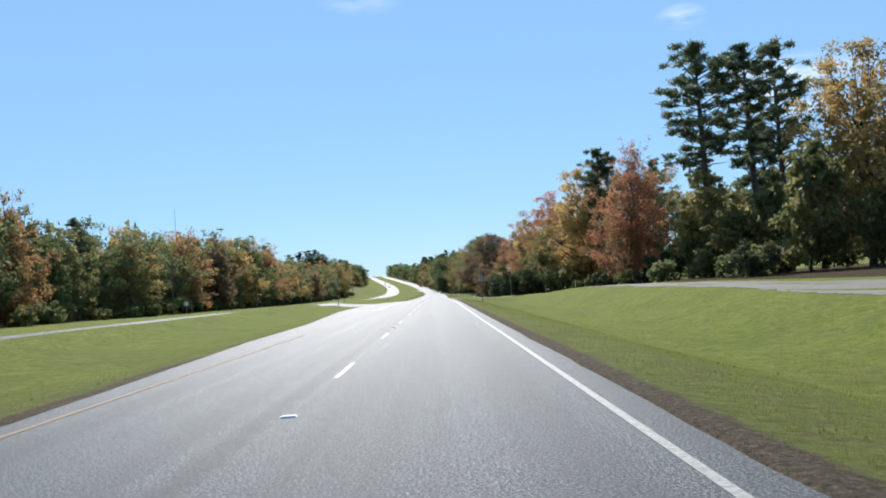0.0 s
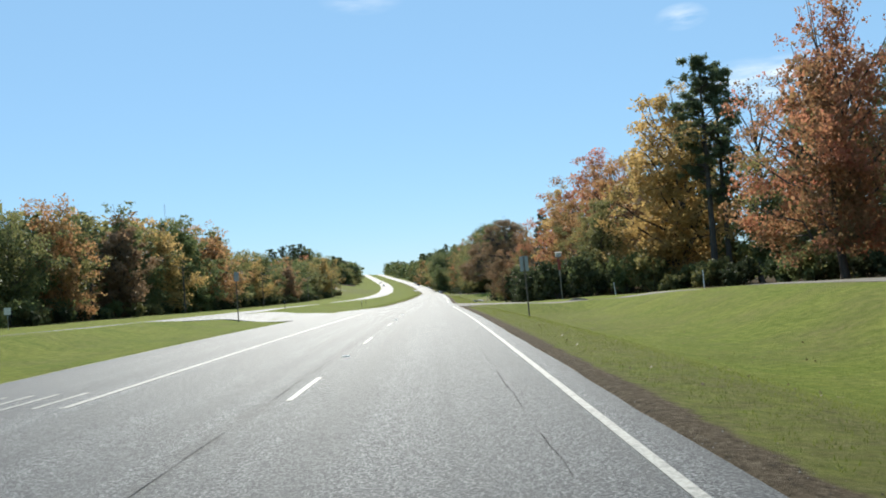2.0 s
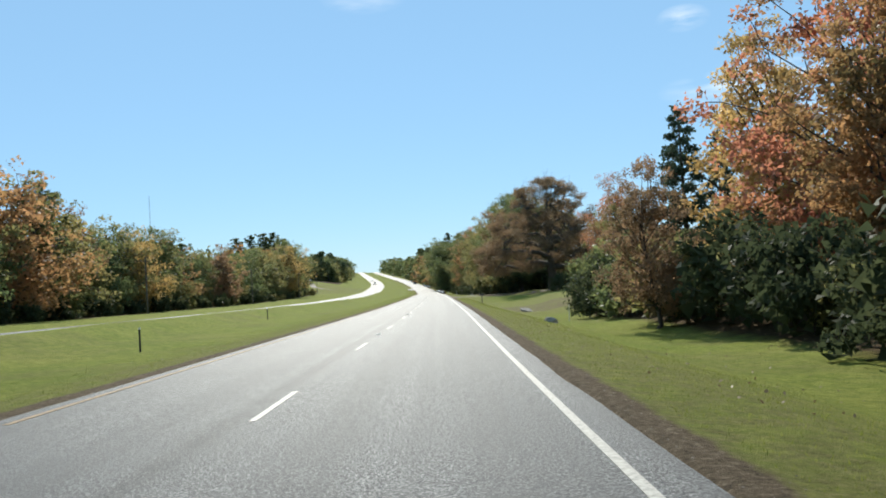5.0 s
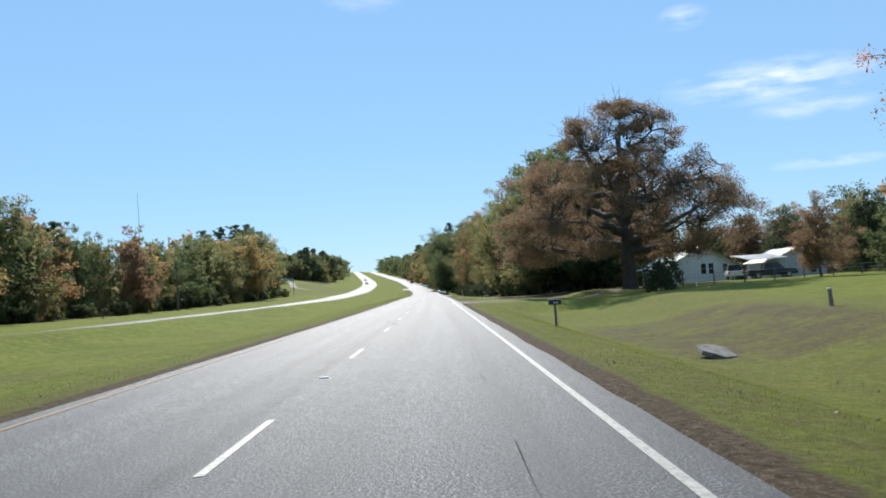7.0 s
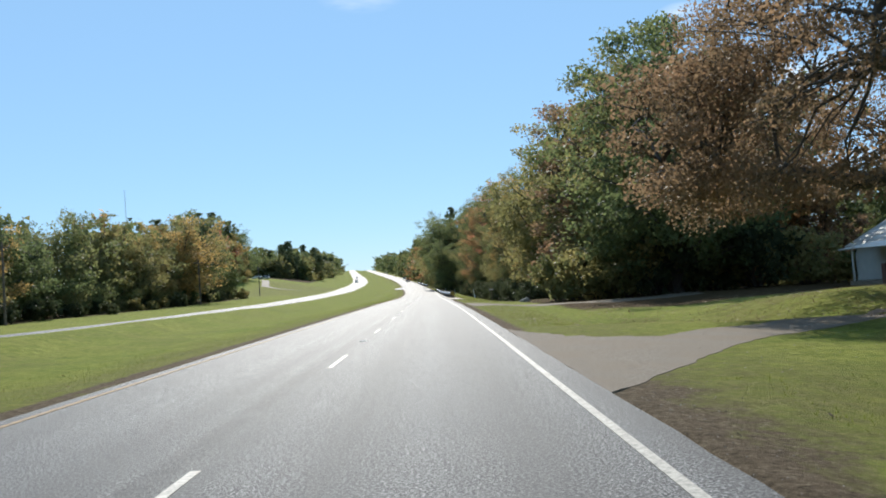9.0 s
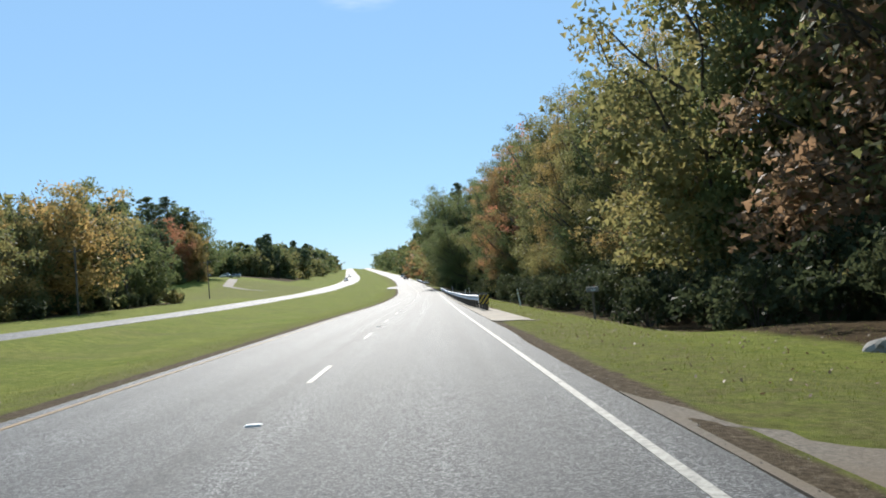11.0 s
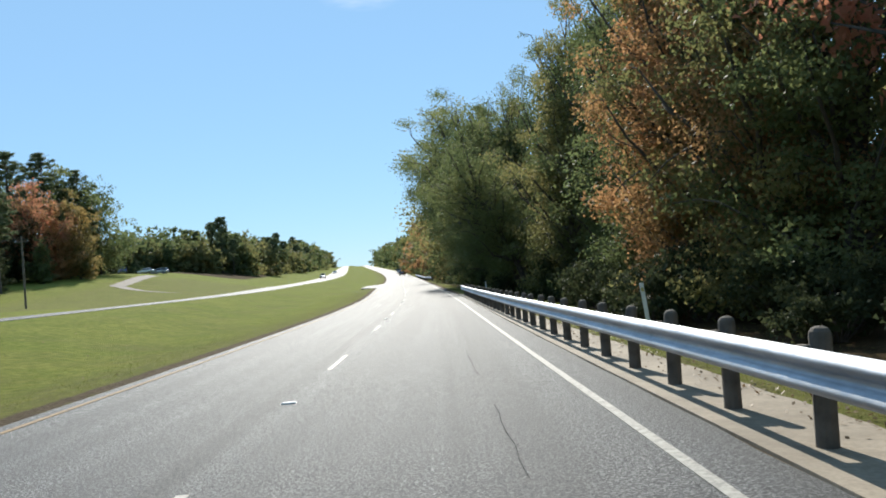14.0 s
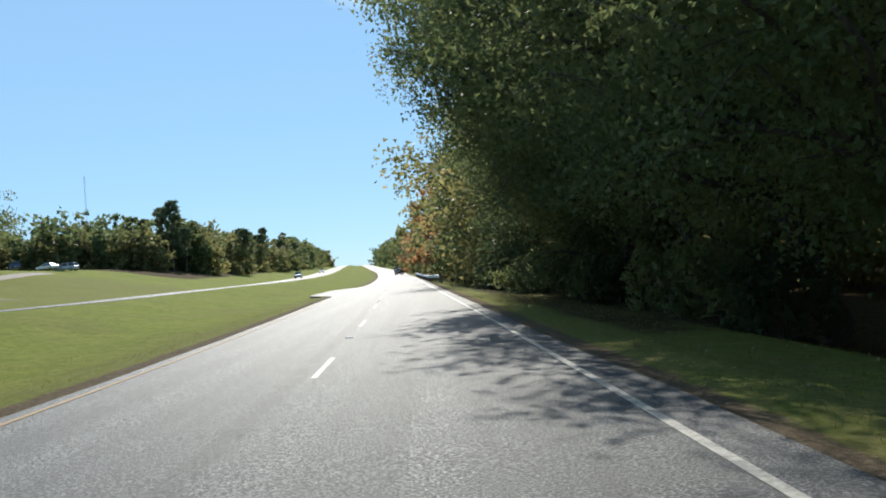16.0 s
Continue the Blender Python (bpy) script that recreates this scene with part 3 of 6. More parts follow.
def tubes(paths, sides=6):
    """Verts and faces of tapered tubes along paths of (point, radius)."""
    verts, faces = [], []
    for path in paths:
        first = len(verts)
        for i, (p, r) in enumerate(path):
            q = path[min(i + 1, len(path) - 1)][0] - path[max(i - 1, 0)][0]
            q = q / (np.linalg.norm(q) + 1e-9)
            s1 = np.cross(q, (0.31, 0.95, 0.1) if abs(q[1]) < 0.9 else (1, 0, 0))
            s1 /= np.linalg.norm(s1)
            s2 = np.cross(q, s1)
            for a in np.arange(sides) * 2 * np.pi / sides:
                verts.append(p + r * (np.cos(a) * s1 + np.sin(a) * s2))
        for i in range(len(path) - 1):
            for s in range(sides):
                a, b = first + i * sides + s, first + i * sides + (s + 1) % sides
                faces.append((a, b, b + sides, a + sides))
        faces.append(tuple(first + (len(path) - 1) * sides + s for s in range(sides)))
    return verts, faces


def raw(name, verts, faces, smooth=True):
    me = bpy.data.meshes.new(name)
    me.from_pydata([tuple(v) for v in verts], [], faces)
    if smooth:
        me.shade_smooth()
    return me


def leaves(name, centres, radii, count, size, rng, long=1.0, droop=0.0, shell=0.1, core=None, core_size=0.0):
    """A crown: one mesh of many small pointed leaf sprays gathered in clumps, with larger sprays in its shaded heart."""
    centres, radii = np.asarray(centres, float), np.asarray(radii, float)
    weight = (radii[:, 0] * radii[:, 1] * radii[:, 2]) ** 0.75
    pick = rng.choice(len(centres), count, p=weight / weight.sum())
    way = rng.normal(size=(count, 3))
    way /= np.linalg.norm(way, axis=1)[:, None]
    far = shell + (1 - shell) * rng.random(count) ** 0.62
    far *= 1 + 0.11 * rng.normal(size=count)
    pos = centres[pick] + way * radii[pick] * far[:, None]
    sz = size * (0.6 + 0.8 * rng.random(count))
    if core is not None and len(core):
        pos = np.concatenate([pos, core])
        sz = np.concatenate([sz, core_size * (0.7 + 0.6 * rng.random(len(core)))])
        extra = rng.normal(size=(len(core), 3))
        way = np.concatenate([way, extra / np.linalg.norm(extra, axis=1)[:, None]])
    n, sz = len(pos), sz[:, None]
    t1 = rng.normal(size=(n, 3))
    t1[:, 2] -= droop
    t1 /= np.linalg.norm(t1, axis=1)[:, None]
    nrm = way * 0.5 + rng.normal(size=(n, 3)) * 0.6
    t2 = np.cross(nrm, t1)
    t2 /= np.linalg.norm(t2, axis=1)[:, None] + 1e-9
    a, b = pos - t1 * sz * 0.5 * long, pos + t1 * sz * 0.5 * long
    side = t2 * sz * 0.40 / max(1.0, long ** 0.6)
    verts = np.stack([a + side, b, a - side], 1).reshape(-1, 3)
    me = bpy.data.meshes.new(name)
    me.vertices.add(len(verts))
    me.vertices.foreach_set("co", verts.ravel())
    me.loops.add(len(verts))
    me.loops.foreach_set("vertex_index", np.arange(len(verts), dtype=np.int32))
    me.polygons.add(n)
    me.polygons.foreach_set("loop_start", np.arange(0, len(verts), 3, dtype=np.int32))
    me.update(calc_edges=True)
    me.validate()
    return me


def limb(p, q, r0, r1, rng, sag=0.12, n=3):
    pts = []
    length = np.linalg.norm(q - p)
    for i in range(n + 1):
        f = i / n
        w = p + (q - p) * f + np.array([0, 0, sag * length * math.sin(math.pi * f)]) + (rng.normal(size=3) * 0.05 * length if 0 < i < n else 0)
        pts.append((w, r0 + (r1 - r0) * f))
    return pts


def broad(seed, high, wide, low, boughs, count, size, lean=0.0, heart=0.12, airy=1.0):
    """A broadleaf tree: crooked trunk, forking boughs that end in twig clumps, a ragged crown with gaps."""
    rng = np.random.default_rng(seed)
    r0 = 0.0125 * high + 0.03

    def reach_at(f):
        return wide * float(np.interp(f, [0.0, 0.12, 0.35, 0.6, 0.8, 0.93, 1.0], [0.52, 0.80, 1.0, 0.93, 0.70, 0.42, 0.12]))

    def axis(z):
        return np.array([lean * z * 0.5 + 0.12 * wide * math.sin(z * 0.55 + seed), 0.10 * wide * math.sin(z * 0.43 + 2.1 * seed), z])
    crown = high - low
    paths = [[(axis(z) if z > 0 else np.array([0.0, 0, z]), r) for z, r in ((-0.4, r0 * 1.6), (0.25, r0 * 1.15), (low + 0.1 * crown, r0 * 0.9), (low + 0.3 * crown, r0 * 0.66), (low + 0.55 * crown, r0 * 0.42), (low + 0.75 * crown, r0 * 0.24), (high * 0.97, r0 * 0.06))]]
    cent, rad = [], []
    for i in range(boughs):
        f = min(0.97, (i + 0.2 + 0.7 * rng.random()) / boughs)
        ang = i * 2.4 + rng.normal() * 0.45
        reach = reach_at(f) * (0.48 + 0.62 * rng.random())
        foot = axis(low * 0.85 + crown * 0.78 * max(0.02, f - 0.16))
        end = axis(low + crown * (f + 0.03 * rng.normal()))
        end = end + np.array([math.cos(ang) * reach, math.sin(ang) * reach, 0.0])
        knee = foot + (end - foot) * np.array([0.55, 0.55, 0.28 + 0.3 * rng.random()]) + rng.normal(size=3) * 0.05 * wide
        bough = []
        for s in range(5):
            q = s / 4
            at = (1 - q) ** 2 * foot + 2 * q * (1 - q) * knee + q * q * end
            bough.append((at + (rng.normal(size=3) * 0.03 * wide if 0 < s < 4 else 0), r0 * (0.40 - 0.16 * f) * (1 - q) + 0.014))
        paths.append(bough)
        for s in range(5):
            q = 0.30 + 0.70 * s / 4 if s < 4 else 1.0
            at = (1 - q) ** 2 * foot + 2 * q * (1 - q) * knee + q * q * end
            out = rng.normal(size=3) * np.array([1, 1, 0.7]) + np.array([math.cos(ang), math.sin(ang), 0.25]) * 0.5
            tip = at + out / np.linalg.norm(out) * wide * (0.10 + 0.22 * rng.random()) * (1.1 - 0.4 * f)
            tip[2] = min(max(tip[2], low * 0.8), high * 1.01)
            if count > 10000 and s % 2 == 0:
                paths.append(limb(at, tip, r0 * 0.10, 0.010, rng, 0.1, 2))
            rr = wide * (0.115 + 0.14 * rng.random() ** 1.6) * airy * (1.1 - 0.35 * f)
            cent.append(tip)
            rad.append((rr * 1.15, rr * 1.15, rr * (0.62 + 0.3 * rng.random())))
    top = axis(high * 0.95)
    for s in range(4):
        cent.append(top + rng.normal(size=3) * np.array([0.10, 0.10, 0.06]) * wide)
        rad.append((wide * 0.12, wide * 0.12, wide * 0.15))
    k = int(count * heart)
    fz = 0.10 + 0.72 * rng.random(k)
    ra, aa = np.array([reach_at(v) for v in fz]) * 0.56 * np.sqrt(rng.random(k)), rng.random(k) * 6.283
    heartwood = np.stack([lean * (low + crown * fz) * 0.5 + ra * np.cos(aa), ra * np.sin(aa), low + crown * fz], -1)
    if count < 1000:
        paths = paths[:4]
    elif count < 10000:
        paths = paths[:1] + [p[::2] for p in paths[1:]]
    v, f = tubes(paths, 4 if count > 10000 else 3)
    return raw("trunk", v, f), leaves("crown", cent, rad, count, size, rng, core=heartwood, core_size=size * (1.35 if count > 24000 else 1.8))


def pine(seed, high, wide, low, count, size):
    """A tall loblolly: straight bare trunk, rising crooked branches with plumes of needles, ragged open top."""
    rng = np.random.default_rng(seed)
    r0 = 0.012 * high + 0.06
    stem = [(np.array([0.0, 0, -0.4]), r0 * 1.25), (np.array([0.05, 0, 0.35 * high]), r0 * 0.9), (np.array([0.1 * rng.normal(), 0, 0.7 * high]), r0 * 0.6), (np.array([0, 0, high * 0.98]), 0.04)]
    paths, cent, rad = [stem], [], []
    n = 62 if count > 3000 else 34
    for i in range(n):
        f = (i + 0.5 * rng.random()) / n
        hgt = low + (high - low) * f ** 0.9
        reach = wide * float(np.interp(f, [0, 0.15, 0.45, 0.75, 0.92, 1.0], [0.60, 0.90, 1.0, 0.78, 0.50, 0.18])) * (0.55 + 0.6 * rng.random())
        ang = i * 2.4 + rng.normal() * 0.7
        tip = np.array([math.cos(ang) * reach, math.sin(ang) * reach, min(high, hgt + reach * (-0.10 + 0.50 * f) + 0.5 * rng.normal())])
        foot = np.array([0, 0, hgt - 0.3 - 0.1 * reach])
        paths.append(limb(foot, tip, 0.075 + 0.03 * (1 - f), 0.02, rng, 0.05))
        if f < 0.12 and rng.random() < 0.6:
            continue
        for s in np.linspace(0.42, 1.0, 4 if f < 0.85 else 3):
            if rng.random() < 0.42:
                continue
            at = foot + (tip - foot) * s
            at = at + np.array([-math.sin(ang), math.cos(ang), 0.0]) * rng.normal() * 0.20 * reach * s + rng.normal(size=3) * 0.25
            rr = (0.34 + 0.28 * rng.random()) * (1.0 if count > 3000 else 1.35)
            cent.append(at)
            rad.append((rr * 1.35, rr * 1.35, rr * (0.45 + 0.25 * rng.random())))
    for s in range(5):
        cent.append(np.array([0, 0, high - 0.35 * s]) + rng.normal(size=3) * 0.25)
        rad.append((0.5, 0.5, 0.5))
    v, f = tubes(paths, 5 if count > 3000 else 3)
    return raw("trunk", v, f), leaves("crown", cent, rad, count, size, rng, 2.4 if count > 3000 else 1.9, -0.3, 0.1)


def cedar(seed, high, wide, count, size):
    """A dark pointed evergreen clothed to the ground."""
    rng = np.random.default_rng(seed)
    paths, cent, rad = [[(np.array([0.0, 0, -0.3]), 0.26), (np.array([0, 0, high * 0.5]), 0.15), (np.array([0, 0, high]), 0.02)]], [], []
    n = int(high * 3.2)
    for i in range(n):
        f = i / n
        reach = wide * (1 - f) ** 0.75 * (0.55 + 0.55 * rng.random()) + 0.15
        ang = i * 2.4
        c = np.array([math.cos(ang) * reach * 0.75, math.sin(ang) * reach * 0.75, 0.6 + (high - 0.7) * f])
        cent.append(c)
        rr = 0.30 * reach + 0.28
        rad.append((rr, rr, rr * 0.6))
        if i % 2 == 0:
            paths.append(limb(np.array([0, 0, c[2] - 0.2]), c, 0.05, 0.015, rng))
    v, f = tubes(paths, 5)
    return raw("trunk", v, f), leaves("crown", cent, rad, count, size, rng, 1.6, 0.2, 0.2)


def shrub(seed, high, wide, count, size):
    rng = np.random.default_rng(seed)
    cent, rad, paths, heart = [], [], [], []
    for i in range(26):
        a, rr = i * 2.4, wide * (0.15 + 0.68 * math.sqrt(rng.random()))
        c = np.array([math.cos(a) * rr, math.sin(a) * rr, high * (0.10 + 0.78 * rng.random() * (1 - 0.45 * (rr / wide) ** 2))])
        cent.append(c)
        k2 = wide * (0.14 + 0.16 * rng.random())
        rad.append((k2, k2, k2 * 0.9))
        heart += [c * np.array([0.7, 0.7, 0.75]) + rng.normal(size=3) * 0.12 * wide for _ in range(max(3, count // 260))]
        paths.append(limb(np.array([0.1 * math.cos(a), 0.1 * math.sin(a), -0.2]), c, 0.05, 0.012, rng))
    v, f = tubes(paths[::2], 3)
    return raw("trunk", v, f), leaves("crown", cent, rad, count, size, rng, core=np.array(heart), core_size=size * 2.2)


KINDS = {
    "broad": [broad(11 + i, 10.0, 4.0 + 0.4 * (i % 3), 1.0 + 0.5 * (i % 2), 18, 4000, 0.40) for i in range(5)],
    "tall": [broad(31 + i, 10.0, 2.7 + 0.3 * i, 0.8 + 0.5 * i, 18, 3400, 0.36) for i in range(3)],
    "mid": [broad(21 + i, 10.0, 3.0 + 0.4 * i, 0.1 + 0.25 * i, 24, 6900, 0.205, heart=0.16, airy=1.15) for i in range(5)],
    "near": [broad(61 + i, 10.0, 3.6 + 0.3 * i, 1.4, 32, 20000, 0.136, heart=0.07, airy=0.9) for i in range(4)],
    "edge": [broad(65 + i, 10.0, 3.9 + 0.3 * i, 1.2, 30, 26000, 0.115) for i in range(3)],
    "wall": [broad(68 + i, 10.0, 2.3 + 0.22 * i, 0.5 + 0.2 * i, 36, 31000, 0.070, heart=0.26, airy=1.1) for i in range(4)],
    "lean": [broad(88 + i, 10.0, 3.6, 2.4, 38, 38000, 0.086, -0.58, airy=1.12) for i in range(2)],
    "thin": [broad(81 + i, 10.0, 3.2, 3.0, 24, 3400, 0.13, heart=0.0, airy=0.8) for i in range(2)],
    "far": [broad(91 + i, 10.0, 4.2 + 0.5 * i, -1.2, 12, 900, 0.80, heart=0.06, airy=1.3) for i in range(4)],
    "pine": [pine(41 + i, 28.0, 4.3, 9.5 + 1.5 * i, 9000, 0.29) for i in range(3)],
    "farpine": [pine(47 + i, 28.0, 4.6, 12.0, 1500, 1.05) for i in range(2)],
    "cedar": [cedar(51, 16.0, 3.6, 12000, 0.27)],
    "shrub": [shrub(71 + i, 4.0, 2.6, 1300, 0.34) for i in range(3)],
    "dense": [shrub(174 + i, 4.0, 2.6, 2800, 0.18) for i in range(3)],
    "thicket": [shrub(74 + i, 4.0, 2.6, 1300, 0.26) for i in range(3)],
}
NATURAL = {"broad": 10, "tall": 10, "mid": 10, "wall": 10, "lean": 10, "near": 10, "edge": 10, "thin": 10, "far": 10, "pine": 28, "farpine": 28, "cedar": 16, "shrub": 4, "thicket": 4, "dense": 4}
TONE_WORDS = {"green": "dark green leaves", "olive": "olive-green leaves turning yellow", "yellow": "golden yellow autumn leaves", "orange": "orange-brown autumn leaves",
              "red": "dusty red autumn leaves", "brown": "dry brown autumn leaves", "needle": "dark green needles", "bramble": "green undergrowth leaves darkened as by shade", "cedar": "dense dark needles"}
SHAPE_WORDS = {"broad": ("broad_tree", "spreading roadside tree with"), "tall": ("tall_tree", "tall narrow woodland tree with"), "near": ("broad_tree", "full-crowned tree at the wood's edge with"),
               "edge": ("broad_tree", "leafy tree leaning over the road's edge with"),
               "wall": ("broad_tree", "tall leafy tree at the wood's edge with"), "lean": ("broad_tree", "tree with boughs reaching over the road and"), "mid": ("woodland_tree", "close-grown woodland tree with"),
               "thin": ("bare_tree", "half-bare tree with sparse"), "far": ("woodland_tree", "distant woodland tree with"), "pine": ("pine_tree", "tall bare-trunked pine with"),
               "farpine": ("pine_tree", "distant tall pine with"), "cedar": ("cedar_tree", "pointed evergreen with"), "shrub": ("bush", "untrimmed bush with"), "thicket": ("bush", "dense roadside bush with"), "dense": ("bush", "tall tangled bush with")}


def tree(kind, x, y, high, tone, wide=1.0, which=None, group="", turn=None):
    protos = KINDS[kind]
    stem, crown = protos[int(RNG.integers(len(protos))) if which is None else which]
    f = high / NATURAL[kind]
    name, words = SHAPE_WORDS[kind]
    root = new(name)
    root.empty_display_size = 0.5
    root.location = (x, y, float(ground(x, y)))
    root.rotation_euler = (0, 0, float(RNG.random()) * 6.28 if turn is None else turn)
    root.scale = (f * wide, f * wide, f)
    tagged(root, words + " " + TONE_WORDS[tone], "bush" if kind in ("shrub", "thicket", "dense") else "tree", group or "roadside trees")
    for piece, me, mat in (("trunk", stem, BARK), ("crown", crown, LEAF[tone])):
        if not me.materials:
            me.materials.append(None)
        ob = new(piece, me)
        ob.material_slots[0].link = "OBJECT"
        ob.material_slots[0].material = mat
        ob.parent = root
    return root


FAR_PARTS = []


def far_tree(kind, x, y, high, tone, wide):
    """A tree too far off to count, kept for the joined woods."""
    protos = KINDS[kind]
    stem, crown = protos[int(RNG.integers(len(protos)))]
    f, turn = high / NATURAL[kind], float(RNG.random()) * 6.28
    m = np.array([[math.cos(turn), -math.sin(turn), 0], [math.sin(turn), math.cos(turn), 0], [0, 0, 1]]) * np.array([[f * wide], [f * wide], [f]])
    FAR_PARTS.append((crown, tone, m, (x, y, float(ground(x, y)))))
    FAR_PARTS.append((stem, "bark", m, (x, y, float(ground(x, y)))))


def join_far(name, label):
    tones = sorted({p[1] for p in FAR_PARTS})
    vs, loops, starts, mats, nv, nl = [], [], [], [], 0, 0
    cache = {}
    for me, tone, m, at in FAR_PARTS:
        if me.name not in cache:
            co = np.zeros(len(me.vertices) * 3)
            me.vertices.foreach_get("co", co)
            li = np.zeros(len(me.loops), dtype=np.int32)
            me.loops.foreach_get("vertex_index", li)
            st = np.zeros(len(me.polygons), dtype=np.int32)
            me.polygons.foreach_get("loop_start", st)
            cache[me.name] = co.reshape(-1, 3), li, st
        co, li, st = cache[me.name]
        vs.append(co @ m.T + np.array(at))
        loops.append(li + nv)
        starts.append(st + nl)
        mats.append(np.full(len(st), tones.index(tone), dtype=np.int32))
        nv += len(co)
        nl += len(li)
    me = bpy.data.meshes.new(name)
    me.vertices.add(nv)
    me.vertices.foreach_set("co", np.concatenate(vs).ravel())
    me.loops.add(nl)
    me.loops.foreach_set("vertex_index", np.concatenate(loops).astype(np.int32))
    me.polygons.add(sum(len(s) for s in starts))
    me.polygons.foreach_set("loop_start", np.concatenate(starts).astype(np.int32))
    me.polygons.foreach_set("material_index", np.concatenate(mats))
    me.update(calc_edges=True)
    for tone in tones:
        me.materials.append(BARK if tone == "bark" else LEAF[tone])
    FAR_PARTS.clear()
    return tagged(new(name, me), label, "woods", kind="stuff")


def wood(rows):
    """Rows of trees: from u0,y0 to u1,y1 with spacing, height range, tones and kinds."""
    for u0, y0, u1, y1, gap, low, high, tones, kinds, jit in rows:
        n = max(1, int(math.hypot(u1 - u0, y1 - y0) / gap))
        for i in range(n):
            f = (i + RNG.random() * 0.8) / n
            y = y0 + (y1 - y0) * f + RNG.normal() * jit * 0.5
            u = u0 + (u1 - u0) * f + RNG.normal() * jit
            kind = kinds[int(RNG.integers(len(kinds)))]
            tone = tones[int(RNG.integers(len(tones)))]
            if kind in ("pine", "farpine"):
                tone = "needle"
            h = low + (high - low) * RNG.random()
            if kind in ("pine", "farpine"):
                h *= 1.12
            put = far_tree if kind in ("far", "farpine") and (y > 640 or abs(u) > 66) else tree
            put(kind, float(u + bend(y)), float(y), float(h), tone, 0.85 + 0.3 * RNG.random())


# S is the undergrowth green with shade painted into the leaves
G, O, Y, R, B, OR, S = "green", "olive", "yellow", "red", "brown", "orange", "bramble"
# the stand on the right before the first driveway
for x, y, h, w in ((37.2, 115.5, 32.0, 1.22), (44.4, 117, 31.5, 1.15), (50.5, 122, 33, 1.05), (36.5, 188, 26, 0.85), (31.4, 160, 26.2, 0.95), (33.4, 161, 25.2, 0.85), (48, 150, 23, 0.9), (39.5, 152, 22, 0.9)):
    tree("pine", x, y, h, "needle", w)
for x, y, h, tone, w, which in ((50.0, 98, 26, "yellow", 1.0, 0), (57, 86, 24, "yellow", 1.0, 1), (28.8, 124, 19.0, "red", 0.86, 2), (36, 139, 18, "olive", 0.9, 1), (29.8, 168, 24.0, "yellow", 1.1, 0), (28.0, 191, 19.5, "orange", 1.0, 1),
                                (28.6, 212, 24.0, "red", 1.0, 2), (24.0, 221, 19.0, "yellow", 0.9, 0), (35, 204, 19.5, "olive", 1.0, 1)):
    tree("near", x, y, h, tone, w, which)
tree("thin", 29.5, 126, 21.5, "red", 0.7)
tree("thin", 39, 165, 24, "brown", 1.0)
tree("thin", 33, 182, 22, "brown", 0.8)
wood([(44, 60, 34, 150, 9, 8, 15, (G, O, O, Y), ("broad", "tall"), 3.0), (62, 40, 56, 190, 9, 14, 24, (G, O, Y, OR), ("broad", "tall", "pine"), 4.0),
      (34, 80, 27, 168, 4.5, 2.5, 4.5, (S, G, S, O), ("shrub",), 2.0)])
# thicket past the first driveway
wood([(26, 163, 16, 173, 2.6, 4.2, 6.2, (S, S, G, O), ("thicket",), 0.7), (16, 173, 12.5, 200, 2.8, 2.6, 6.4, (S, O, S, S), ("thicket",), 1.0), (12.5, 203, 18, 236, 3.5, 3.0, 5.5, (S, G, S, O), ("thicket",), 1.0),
      (23, 172, 23, 204, 8, 11, 16, (OR, Y, O, OR), ("near",), 1.5), (38, 176, 40, 250, 9, 15, 19, (G, O, OR), ("broad", "tall"), 3.0)])
tree("cedar", 22.0, 235, 17.0, "cedar", 1.1)
tree("cedar", 24.2, 232, 14.0, "cedar", 0.9)
tree("near", 10.8, 204, 8.5, "brown", 0.8, 1)
wood([(17.5, 247, 23, 257, 3.0, 2.2, 4.0, (O, G, Y), ("thicket",), 0.8)])
tree("edge", 19.8, 253.2, 12.9, "red", 0.80, 1)
tree("edge", 18.6, 248.5, 9.5, "olive", 0.8, 0)
tree("near", 21.5, 246, 9.0, "brown", 0.8, 0)
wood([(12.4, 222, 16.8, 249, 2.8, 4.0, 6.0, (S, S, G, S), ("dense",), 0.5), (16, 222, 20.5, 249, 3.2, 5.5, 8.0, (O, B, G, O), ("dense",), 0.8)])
tree("near", 28.5, 226, 14, "olive", 0.9, 0)
# yard trees
tree("near", 39.5, 312, 8.5, "brown", 1.0, 2)
tree("near", 46, 296, 10, "orange", 1.0, 1)
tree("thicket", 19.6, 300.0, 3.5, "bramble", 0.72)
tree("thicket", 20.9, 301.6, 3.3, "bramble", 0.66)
wood([(9, 364, 34, 352, 2.8, 4.0, 6.5, (S, O, G, S, O), ("thicket",), 0.8), (62, 330, 42, 420, 6.5, 9, 12, (G, O, B, G), ("mid", "mid"), 2.5), (50, 350, 34, 410, 4.5, 2.5, 4.5, (G, O, G), ("shrub",), 1.5), (60, 300, 52, 350, 8, 8, 10.5, (G, S, B), ("mid", "mid"), 3.0), (75, 240, 70, 420, 10, 11, 14.5, (G, O, B), ("mid", "mid"), 4.0)])

# the great oak: a short thick bole that forks into wide crooked limbs


